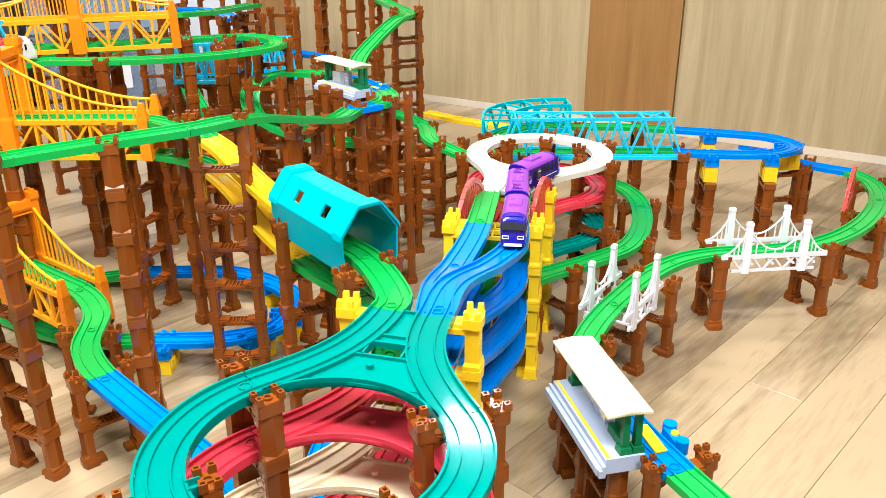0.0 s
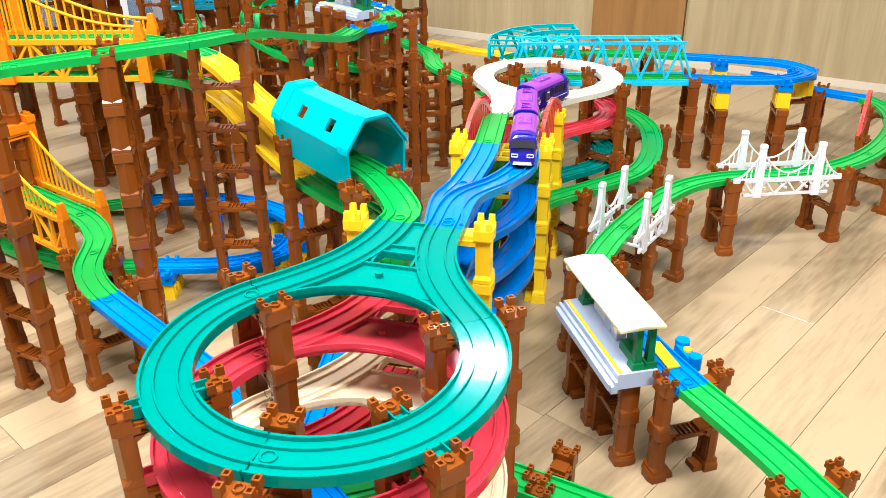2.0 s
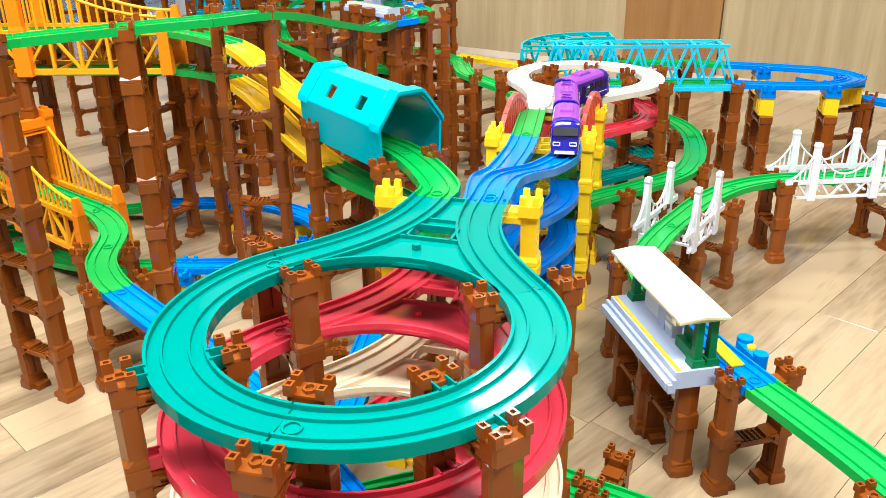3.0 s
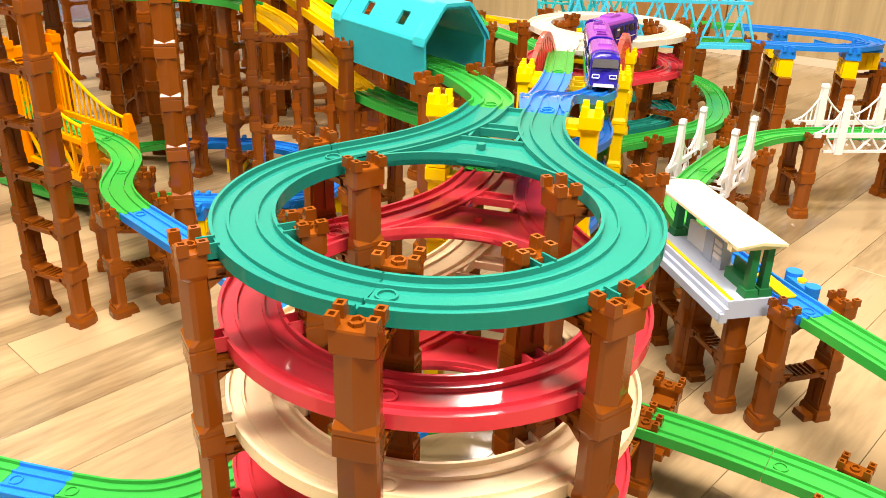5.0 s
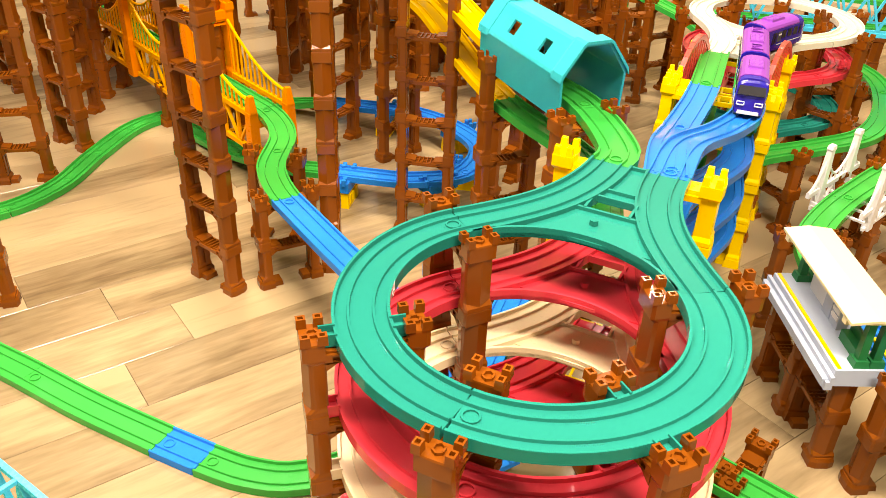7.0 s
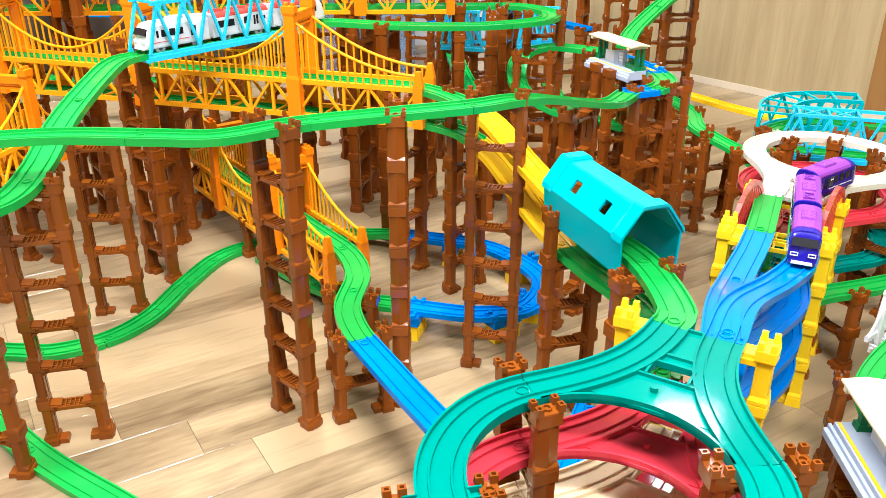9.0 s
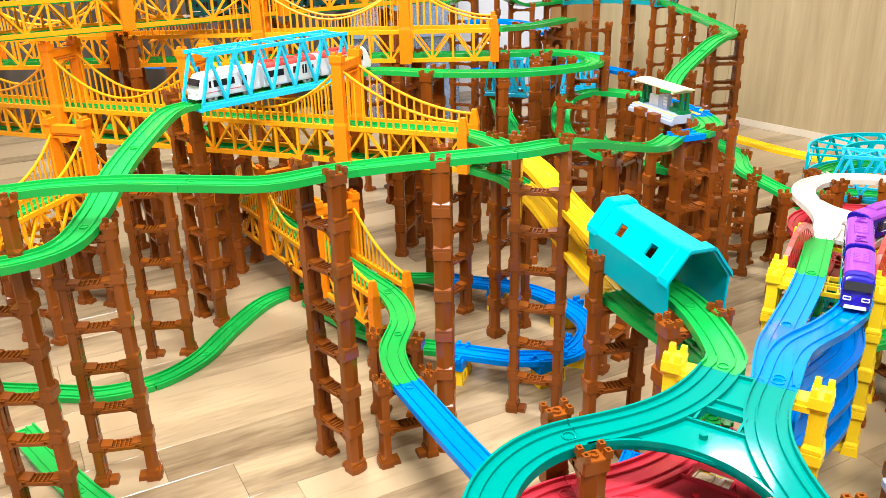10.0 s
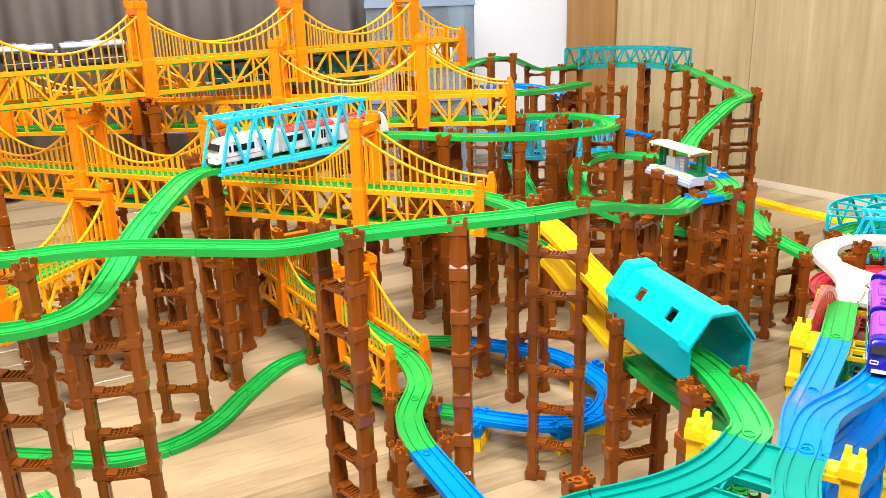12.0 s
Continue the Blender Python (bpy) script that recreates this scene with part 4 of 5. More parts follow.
truss_bridge((-0.900, 1.170), (-0.762, 1.476), L7, CYAN, "bright cyan toy truss bridge holding a red-roofed train")
truss_bridge((0.155, 1.735), (0.540, 1.735), L3, CYAN, "bright cyan toy truss bridge beside the ivory loop")


truss_bridge((-0.32, 0.325), (-0.62, 0.455), 0.052, CYAN, "bright cyan toy truss bridge near the floor")
track([(-0.22, 0.282, 0.052), (-0.74, 0.507, 0.052)], [(1, GREEN)], "green plastic track through a low cyan truss bridge")


def curved_truss(line, z, mat, label, height=0.06, width=0.033, closed_top=True):
    pts = spline([(x, y, z) for x, y in line], 0.02)
    ob = thing("curved_truss_bridge", Matrix.Translation(pts[0]), label, "toy bridge")
    base = pts[0].copy()
    sides = []
    for s in (-1, 1):
        row = []
        for i, p in enumerate(pts):
            d = pts[min(i + 1, len(pts) - 1)] - pts[max(i - 1, 0)]
            d.normalize()
            row.append(p - base + Vector((d.y, -d.x, 0)) * s * width)
        sides.append(row)
        up = Vector((0, 0, height))
        for name, lift, h in (("bottom_girder", -0.006, 0.012), ("top_chord", height, 0.008)):
            bm = bmesh.new()
            rings = []
            for i, p in enumerate(row):
                d = row[min(i + 1, len(row) - 1)] - row[max(i - 1, 0)]
                d.normalize()
                n = Vector((d.y, -d.x, 0)) * 0.0025
                rings.append([p + n + Vector((0, 0, lift - h / 2)), p - n + Vector((0, 0, lift - h / 2)), p - n + Vector((0, 0, lift + h / 2)), p + n + Vector((0, 0, lift + h / 2))])
            prism(bm, rings)
            part(name, bm, mat, ob)
        for i in range(len(row) - 1):
            p, q = (row[i], row[i + 1] + up) if i % 2 else (row[i] + up, row[i + 1])
            bar("brace", p, q, 0.004, 0.005, mat, ob)
        bar("end_post", row[0], row[0] + up, 0.006, 0.006, mat, ob)
        bar("end_post", row[-1], row[-1] + up, 0.006, 0.006, mat, ob)
    for i in range(0, len(pts), 2):
        bar("floor_beam", sides[0][i] + Vector((0, 0, -0.011)), sides[1][i] + Vector((0, 0, -0.011)), 0.005, 0.004, mat, ob)
        if closed_top:
            bar("top_bar", sides[0][i] + Vector((0, 0, height)), sides[1][i] + Vector((0, 0, height)), 0.004, 0.004, mat, ob)
    return ob


curved_truss([(0.148, 1.79), (0.156, 1.865), (0.195, 1.925), (0.255, 1.957), (0.330, 1.962)], L3, TURQ, "turquoise curved toy truss bridge", 0.055)
curved_truss([(-0.268, 2.80), (-0.31, 2.855), (-0.44, 2.895), (-0.575, 2.845), (-0.617, 2.80)], L7, DARK_TEAL, "dark teal bowed toy truss bridge on tall piers", 0.05)
truss_bridge((-0.50, 1.93), (-0.60, 1.93), L5 + 0.008, CYAN, "small cyan toy truss bridge behind tall piers", bays=4)
truss_bridge((-0.33, 1.98), (-0.43, 1.97), L5 + 0.008, CYAN, "small cyan toy truss bridge behind tall piers", bays=4)


# ---- tunnel ----
def tunnel():
    """Straight walls, two sloping roof faces and a narrow flat top, with a raised roof band at each mouth."""
    front, back = Vector((-0.061, 0.886, 0)), Vector((-0.172, 1.035, 0))
    axis = (back - front)
    length = axis.length
    turn = math.degrees(math.atan2(axis.y, axis.x))
    ob = thing("tunnel", Matrix.Translation((front.x, front.y, 0.297)) @ pose(0, 0, 0, 0, 0, turn), "turquoise plastic toy tunnel with small square windows", "toy tunnel")
    outer = [(-0.0385, 0.0), (-0.0405, 0.046), (-0.039, 0.0490), (-0.0170, 0.0785), (-0.0140, 0.0805), (0.0140, 0.0805), (0.0170, 0.0785), (0.039, 0.0490), (0.0405, 0.046), (0.0385, 0.0)]
    inner = [(y * 0.93, z * 0.965) for y, z in outer]

    def shell(bm, rows, skip=()):
        """Skin between two profiles; rows: (x, outer, inner) for each end."""
        vs = [[[bm.verts.new((x, y, z)) for y, z in pts] for pts in (o, i)] for x, o, i in rows]
        n = len(rows[0][1])
        for i in range(n - 1):
            if i in skip:
                continue
            bm.faces.new((vs[0][0][i], vs[1][0][i], vs[1][0][i + 1], vs[0][0][i + 1]))
            bm.faces.new((vs[0][1][i], vs[0][1][i + 1], vs[1][1][i + 1], vs[1][1][i]))
            for r in vs:
                bm.faces.new((r[0][i], r[0][i + 1], r[1][i + 1], r[1][i]))
        for e in (0, n - 1):
            bm.faces.new((vs[0][0][e], vs[1][0][e], vs[1][1][e], vs[0][1][e]))
    bm = bmesh.new()
    ws = ((0.048, 0.064), (0.117, 0.133))
    edges = [0.0, ws[0][0], ws[0][1], ws[1][0], ws[1][1], length]
    slope = 6
    for x0, x1 in zip(edges, edges[1:]):
        hole = (x0, x1) in ws
        shell(bm, [(x0, outer, inner), (x1, outer, inner)], (slope,) if hole else ())
        if hole:
            # the roof face above and below the window, and the window's thick edges
            (ya, za), (yb, zb) = outer[slope], outer[slope + 1]
            (yc, zc), (yd, zd) = inner[slope], inner[slope + 1]
            for t0, t1 in ((0.0, 0.30), (0.74, 1.0)):
                o = [(ya + (yb - ya) * t, za + (zb - za) * t) for t in (t0, t1)]
                i = [(yc + (yd - yc) * t, zc + (zd - zc) * t) for t in (t0, t1)]
                shell(bm, [(x0, o, i), (x1, o, i)])
    bmesh.ops.remove_doubles(bm, verts=bm.verts, dist=0.00005)
    part("shell", bm, TURQ, ob)
    band_out = [(y * 1.05, z * 1.045) for y, z in outer[1:-1]]
    band_out[0], band_out[-1] = (-0.0425, 0.043), (0.0425, 0.043)
    band_in = [(y * 1.002, z * 1.002) for y, z in outer[1:-1]]
    lip = [(y * 1.022, z * 1.02) for y, z in outer[1:-1]]
    lip[0], lip[-1] = (-0.0414, 0.0425), (0.0414, 0.0425)
    for x0, x1, inside in ((-0.003, 0.015, 0.020), (length + 0.003, length - 0.015, length - 0.020)):
        bm = bmesh.new()
        shell(bm, [(x0, band_out, band_in), (x1, band_out, band_in)])
        shell(bm, [(x1, band_out, band_in), (inside, lip, band_in)])
        bmesh.ops.remove_doubles(bm, verts=bm.verts, dist=0.00005)
        part("rim", bm, TURQ, ob, "raised roof rim of the tunnel mouth")
    return ob


tunnel()


# ---- stations ----
def station(x, y, z, turn, scale=1.0, label=""):
    ob = thing("station", pose(x, y, z, 0, 0, turn) @ Matrix.Scale(scale, 4), label, "toy station", "toy stations")
    L = 0.180
    bm = bmesh.new()
    box(bm, -L / 2, L / 2, -0.026, 0.026, -0.012, 0.008, taper=0.0008)
    part("platform", bm, GREY, ob, "pale grey platform slab")
    bm = bmesh.new()
    box(bm, -L / 2, L / 2, -0.036, -0.0262, -0.012, -0.003)
    part("ledge", bm, GREY, ob)
    for k in range(2):
        bm = bmesh.new()
        box(bm, -L / 2 - 0.004, L / 2 + 0.004, -0.030 - 0.004 * k, -0.026 - 0.003 * k, -0.014, 0.002 - 0.006 * k)
        part("step", bm, GREY, ob)
    bm = bmesh.new()
    box(bm, -L / 2 + 0.003, L / 2 - 0.003, -0.0225, -0.0185, 0.0078, 0.0092)
    part("safety_line", bm, YELLOW, ob, "yellow painted line on the platform")
    for sx in (-1, 1):
        for sy in (0.002, 0.018):
            bm = bmesh.new()
            box(bm, sx * 0.078 - 0.0045, sx * 0.078 + 0.0045, sy - 0.0045, sy + 0.0045, 0.008, 0.066, taper=0.0008)
            box(bm, sx * 0.078 - 0.008, sx * 0.078 + 0.008, sy - 0.008, sy + 0.008, 0.008, 0.016, taper=0.001)
            part("post", bm, DKGREEN, ob, "dark green roof post")
    bm = bmesh.new()
    box(bm, 0.035, 0.070, 0.000, 0.012, 0.008, 0.020)
    box(bm, 0.035, 0.070, 0.009, 0.012, 0.008, 0.032)
    part("bench", bm, DKGREEN, ob, "dark green bench")
    bm = bmesh.new()
    box(bm, 0.004, 0.022, 0.002, 0.014, 0.008, 0.044)
    box(bm, -0.016, 0.002, 0.002, 0.014, 0.008, 0.040)
    part("vending_machine", bm, GREY, ob, "grey kiosk boxes")
    bm = bmesh.new()
    for k in range(3):
        box(bm, 0.0055, 0.0205, 0.0008, 0.0026, 0.018 + k * 0.008, 0.023 + k * 0.008)
    part("display", bm, WHITE, ob, "white display bars")
    bm = bmesh.new()
    box(bm, -0.060, -0.022, 0.006, 0.010, 0.008, 0.034)
    part("notice_board", bm, WHITE, ob, "white notice board")
    bm = bmesh.new()
    sec = [(-0.028, 0.066), (-0.028, 0.069), (0.0, 0.0725), (0.028, 0.069), (0.028, 0.066), (0.0, 0.0695)]
    prism(bm, [[(x0, yy, zz) for yy, zz in sec] for x0 in (-L / 2 - 0.002, L / 2 + 0.002)])
    roof = part("roof", bm, ROOF, ob, "pale yellow shallow gabled roof")
    for sx in (-1, 1):
        bm = bmesh.new()
        box(bm, sx * 0.078 - 0.004, sx * 0.078 + 0.004, -0.028, 0.028, 0.060, 0.068)
        part("roof_beam", bm, ROOF, roof)
    # yellow stop plate and blue lever beside the rail
    bm = bmesh.new()
    box(bm, 0.030, 0.085, 0.040, 0.056, 0.0035, 0.0055)
    part("stop_plate", bm, YELLOW, ob, "yellow stop plate between the rails")
    bm = bmesh.new()
    box(bm, 0.040, 0.076, 0.070, 0.086, -0.008, 0.006, taper=0.0015)
    disc(bm, 0.040, 0.082, -0.008, 0.010, 0.009, 12)
    disc(bm, 0.076, 0.080, -0.008, 0.010, 0.008, 12)
    lever_base = part("lever_base", bm, BLUE, ob, "blue lever base")
    bm = bmesh.new()
    disc(bm, 0.058, 0.079, 0.005, 0.009, 0.005, 10)
    part("lever", bm, YELLOW, lever_base, "yellow lever")
    return ob


station(0.211, 0.808, L2 - 0.006, -77, 0.95, "small green-posted toy station with pale yellow roof")
station(-0.168, 1.580, L6 - 0.006, -50, 0.74, "small green-posted toy station on tall piers")


# ---- white suspension bridges ----
def white_bridge(x, y, z, turn, label, length=0.175):
    ob = thing("white_suspension_bridge", pose(x, y, z, 0, 0, turn), label, "toy bridge", "white toy bridges")
    for s in (-1, 1):
        yy = s * 0.036
        bm = bmesh.new()
        beam(bm, (-length / 2, yy, 0.004), (length / 2, yy, 0.004), 0.005, 0.007)
        beam(bm, (-length / 2 + 0.02, yy, -0.022), (length / 2 - 0.02, yy, -0.022), 0.004, 0.004)
        n = 8
        for k in range(n):
            x0, x1 = -length / 2 + 0.02 + (length - 0.04) * k / n, -length / 2 + 0.02 + (length - 0.04) * (k + 1) / n
            beam(bm, (x0, yy, -0.022 if k % 2 else 0.002), (x1, yy, 0.002 if k % 2 else -0.022), 0.0028, 0.0035, (0, 1, 0))
        part("side_girder", bm, WHITE, ob)
        tx = length * 0.27
        for sx in (-1, 1):
            bm = bmesh.new()
            sec = lambda k, zz: [(sx * tx + dx * k, yy + dy * k, zz) for dx, dy in ((-0.006, -0.0045), (0.006, -0.0045), (0.006, 0.0045), (-0.006, 0.0045))]
            prism(bm, [sec(1.1, -0.026), sec(1.1, 0.008), sec(0.8, 0.060), sec(0.95, 0.063), sec(0.8, 0.068)])
            part("tower", bm, WHITE, ob)
        bm = bmesh.new()
        for s0, s1, f in ((-length / 2, -tx, lambda t: 0.008 + 0.048 * t ** 2), (-tx, tx, lambda t: 0.016 + 0.04 * (2 * t - 1) ** 2), (tx, length / 2, lambda t: 0.008 + 0.048 * (1 - t) ** 2)):
            m = 10
            tube(bm, [(s0 + (s1 - s0) * k / m, yy, f(k / m)) for k in range(m + 1)], 0.0018, 5)
            for k in range(1, 6):
                t = k / 6
                beam(bm, (s0 + (s1 - s0) * t, yy, 0.006), (s0 + (s1 - s0) * t, yy, f(t)), 0.0018)
        part("cable_railing", bm, WHITE, ob)
    bm = bmesh.new()
    for k in range(5):
        x0 = -length / 2 + 0.02 + (length - 0.04) * k / 4
        beam(bm, (x0, -0.036, -0.012), (x0, 0.036, -0.012), 0.004, 0.003)
    part("floor_beam", bm, WHITE, ob)
    return ob


white_bridge(0.305, 1.128, L2, 55, "white toy suspension bridge over a green track", 0.150)
white_bridge(0.595, 1.318, L2, 6, "white toy suspension bridge over a green track", 0.190)


# ---- red arches ----
def arch(x, y, z, turn, label, length=0.155):
    bm = bmesh.new()
    n = 14
    outer, inner = [], []
    for k in range(n + 1):
        t = k / n
        outer.append((-length / 2 + length * t, 0, -0.012 + 0.075 * math.sin(math.pi * t) ** 0.6))
        inner.append((-length / 2 + 0.010 + (length - 0.02) * t, 0, -0.010 + 0.060 * math.sin(math.pi * t) ** 0.7))
    for a0, a1 in zip(outer, outer[1:]):
        beam(bm, a0, a1, 0.007, 0.008)
    for k in range(1, n):
        beam(bm, (outer[k][0], 0, -0.008), outer[k], 0.0045, 0.006)
    beam(bm, (-length / 2, 0, -0.010), (length / 2, 0, -0.010), 0.008, 0.012)
    box(bm, -length / 2 + 0.008, length / 2 - 0.008, -0.0015, 0.0015, -0.008, 0.035)
    ob = thing("arch_girder", pose(x, y, z, 0, 0, turn), label, "toy bridge", "red arch girders")
    part("girder", bm, BRIGHT_RED, ob)
    return ob


arch(0.072, 1.255, L4 - 0.034, 70, "coral red toy arch girder beside the tracks")
arch(0.190, 1.260, L4 - 0.034, 70, "coral red toy arch girder beside the tracks")
arch(0.865, 1.590, L2, 60, "coral red toy arch girder beside a curve")
arch(0.955, 1.550, L2, 60, "coral red toy arch girder beside a curve")


# ---- low blue and yellow block piers ----
def block_pier(x, y, z, turn, h=0.028):
    ob = thing("block_pier", pose(x, y, z, 0, 0, turn), "yellow and blue plastic block pier under blue track", "bridge pier", "block piers")
    bm = bmesh.new()
    box(bm, -0.026, 0.026, -0.014, 0.014, 0, h, taper=0.001)
    for k in (-1, 0, 1):
        box(bm, k * 0.015 - 0.004, k * 0.015 + 0.004, -0.0155, 0.0155, 0.006, h - 0.006)
    part("base_block", bm, YELLOW, ob, "yellow block")
    bm = bmesh.new()
    box(bm, -0.028, 0.028, -0.015, 0.015, h, h + 0.016, taper=0.001)
    for sx in (-1, 1):
        for dy in (-0.008, 0.008):
            for dx in (0.021, 0.029):
                disc(bm, sx * dx, dy, h + 0.014, h + 0.024, 0.0036, 8)
    part("top_block", bm, BLUE, ob, "blue studded block")
    return ob


for row in ((-0.29, 0.312, 0, 67), (-0.65, 0.468, 0, 67), (-0.430, 1.150, 0, 90), (-0.285, 1.180, 0, 50), (-0.244, 1.250, 0, 0), (-0.295, 1.385, 0, 40), (-0.44, 1.43, 0, 90),
            (0.612, 1.722, 2 * P + 0.0122, 85, 0.036), (0.745, 1.722, 2 * P + 0.0122, 80, 0.036), (0.812, 1.795, 2 * P + 0.0122, 10, 0.036), (0.66, 1.900, 2 * P + 0.0122, 85, 0.036)):
    block_pier(*row)


# ---- trains ----
def side_box(bm, s, w, x0, x1, z0, z1, proud=0.0006):
    """A flush plate on one side of a coach."""
    y0, y1 = sorted((s * (w - 0.0010), s * (w + proud)))
    box(bm, x0, x1, y0, y1, z0, z1, taper=0.0001)


def car(name, x, y, z, turn, body_mat, roof_mat, label, nose=0, stripe=None, length=0.122, tilt=0.0, emblem=False):
    """One toy coach on four wheels; nose 1: driving end at +x."""
    ob = thing(name, pose(x, y, z, 0, tilt, turn), label, "toy train", "toy train coaches")
    w = 0.0185
    L = length / 2
    half = [(0.94, 0.0085), (0.985, 0.0110), (1.0, 0.016), (1.0, 0.0385), (0.975, 0.0420), (0.88, 0.0450), (0.68, 0.0474), (0.36, 0.0489)]

    def sec(xx, kw=1.0, top=1.0, lean=0.0):
        low = 0.026
        pts = [(k * w * kw, zz if zz < low else low + (zz - low) * top) for k, zz in half]
        ring = pts + [(-yy, zz) for yy, zz in pts[::-1]]
        return [(xx - lean * max(0.0, zz - low), yy, zz) for yy, zz in ring]
    bm = bmesh.new()
    if nose:
        prism(bm, [sec(-L, 0.985, 0.98), sec(-L + 0.0012), sec(L - 0.020), sec(L - 0.010, 0.985, 0.97, 0.1), sec(L - 0.003, 0.94, 0.88, 0.45), sec(L, 0.87, 0.76, 0.55)])
    else:
        prism(bm, [sec(-L, 0.985, 0.98), sec(-L + 0.0012), sec(L - 0.0012), sec(L, 0.985, 0.98)])
    body = part("body", bm, body_mat, ob)
    # roof shell between the end walls
    bm = bmesh.new()
    arc = [(0.985, 0.0408), (0.985, 0.0424), (0.885, 0.0458), (0.685, 0.0482), (0.36, 0.0497)]
    arc = [(k * w, zz) for k, zz in arc]
    arc = arc + [(-yy, zz) for yy, zz in arc[::-1]]
    r1 = L - 0.024 if nose else L - 0.0022
    prism(bm, [[(xx, yy, zz) for yy, zz in arc] for xx in (-L + 0.0022, r1)])
    roof = part("roof", bm, roof_mat, ob)
    mid = -0.012 if nose else 0.0
    bm = bmesh.new()
    box(bm, mid - 0.017, mid + 0.017, -0.0095, 0.0095, 0.0480, 0.0520, taper=0.0012)
    for k in range(5):
        xx = mid - 0.012 + k * 0.006
        for s in (-1, 1):
            y0, y1 = sorted((s * 0.0020, s * 0.0075))
            box(bm, xx - 0.0018, xx + 0.0018, y0, y1, 0.0518, 0.0525, taper=0.0004)
    part("roof_unit", bm, roof_mat, roof)
    if not nose:
        for cx in (-0.040, 0.040):
            bm = bmesh.new()
            zig = [(-0.010, -0.007), (0.010, -0.007), (0.010, 0.007), (-0.010, 0.007), (-0.010, -0.006), (0.0, 0.006), (0.009, -0.006)]
            prism(bm, [[(cx + px, py - 0.0008, 0.0485), (cx + px, py + 0.0008, 0.0485), (cx + px, py + 0.0008, 0.0515), (cx + px, py - 0.0008, 0.0515)] for px, py in zig])
            part("pantograph", bm, roof_mat, roof)
    # windows, doors and panels on both sides
    if nose:
        panes = [(0.036, 0.040, 0.0255, 0.0360), (0.020, 0.031, 0.0255, 0.0365), (0.0045, 0.0155, 0.0255, 0.0365), (-0.0105, -0.0005, 0.0255, 0.0365)]
        door, panel = (-0.0330, -0.0275), (-0.0225, -0.0120)
    else:
        panes = [(0.017, 0.033, 0.0240, 0.0355), (0.036, 0.051, 0.0240, 0.0355), (-0.051, -0.046, 0.0270, 0.0330), (-0.012, -0.004, 0.0240, 0.0355)]
        door, panel = (-0.033, -0.027), (0.001, 0.013)
    for s in (-1, 1):
        for x0, x1, z0, z1 in panes:
            bm = bmesh.new()
            side_box(bm, s, w, x0, x1, z0, z1)
            part("window", bm, BLACK, body)
        for k in (-1, 1):
            bm = bmesh.new()
            cx = (door[0] + door[1]) / 2 + k * 0.0030
            side_box(bm, s, w, cx - 0.0021, cx + 0.0021, 0.0200, 0.0360)
            part("door_window", bm, BLACK, body)
        if emblem:
            bm = bmesh.new()
            side_box(bm, s, w, panel[0], panel[1], 0.0215, 0.0362, 0.0004)
            board = part("side_panel", bm, DARKGREY, body, "dark grey panel with small white marks")
            bm = bmesh.new()
            for k in range(3):
                side_box(bm, s, w, panel[0] + 0.0018 + k * 0.0026, panel[0] + 0.0038 + k * 0.0026, 0.0310, 0.0330, 0.0008)
            part("panel_mark", bm, WHITE, board)
            if nose:
                bm = bmesh.new()
                for r0, a0, a1 in ((0.0072, 60, 330), (0.0046, 210, 470)):
                    arcs = [(-0.0475 + r0 * math.cos(radians(a0 + (a1 - a0) * k / 9)), s * (w + 0.0002), 0.0245 + 0.72 * r0 * math.sin(radians(a0 + (a1 - a0) * k / 9))) for k in range(10)]
                    for a, b in zip(arcs, arcs[1:]):
                        beam(bm, a, b, 0.0011, 0.0010, (0, 1, 0))
                for k, zz in enumerate((0.0195, 0.0175)):
                    side_box(bm, s, w, -0.058 + 0.004 * k, -0.042, zz, zz + 0.0009, 0.0005)
                part("emblem", bm, SILVER, body, "pale swirl emblem")
        if stripe:
            bm = bmesh.new()
            x0, x1 = (-0.022, L - 0.014) if nose else (-L + 0.030, L - 0.008)
            side_box(bm, s, w, x0, x1, 0.0172, 0.0182, 0.0005)
            if not nose:
                side_box(bm, s, w, -L + 0.002, -L + 0.018, 0.0172, 0.0182, 0.0005)
            part("stripe", bm, stripe, body)
    if nose:
        bm = bmesh.new()
        mm = pose(L - 0.0055, 0, 0.0350, 0, -26, 0)
        box(bm, -0.004, 0.0030, -0.0160, 0.0160, -0.0058, 0.0052, mm, 0.0006)
        part("windscreen", bm, BLACK, body, "black front window")
        for s in (-1, 1):
            bm = bmesh.new()
            c = s * 0.0105
            for a, b in (((-0.0042, 0.0185), (0.0042, 0.0185)), ((0.0042, 0.0185), (0.0042, 0.0225)), ((0.0042, 0.0225), (-0.0042, 0.0225)), ((-0.0042, 0.0225), (-0.0042, 0.0185))):
                beam(bm, (L + 0.0004, c + a[0], a[1]), (L + 0.0004, c + b[0], b[1]), 0.0011, 0.0012, (1, 0, 0))
            part("headlight", bm, WHITE, body, "white headlight frame")
        bm = bmesh.new()
        box(bm, L - 0.004, L + 0.003, -0.013, 0.013, 0.008, 0.0115, taper=0.0008)
        part("bumper", bm, SILVER, body, "silver bumper")
    bm = bmesh.new()
    box(bm, -L + 0.012, L - 0.014, -0.0125, 0.0125, 0.0045, 0.0115)
    under = part("underframe", bm, DARKGREY, ob)
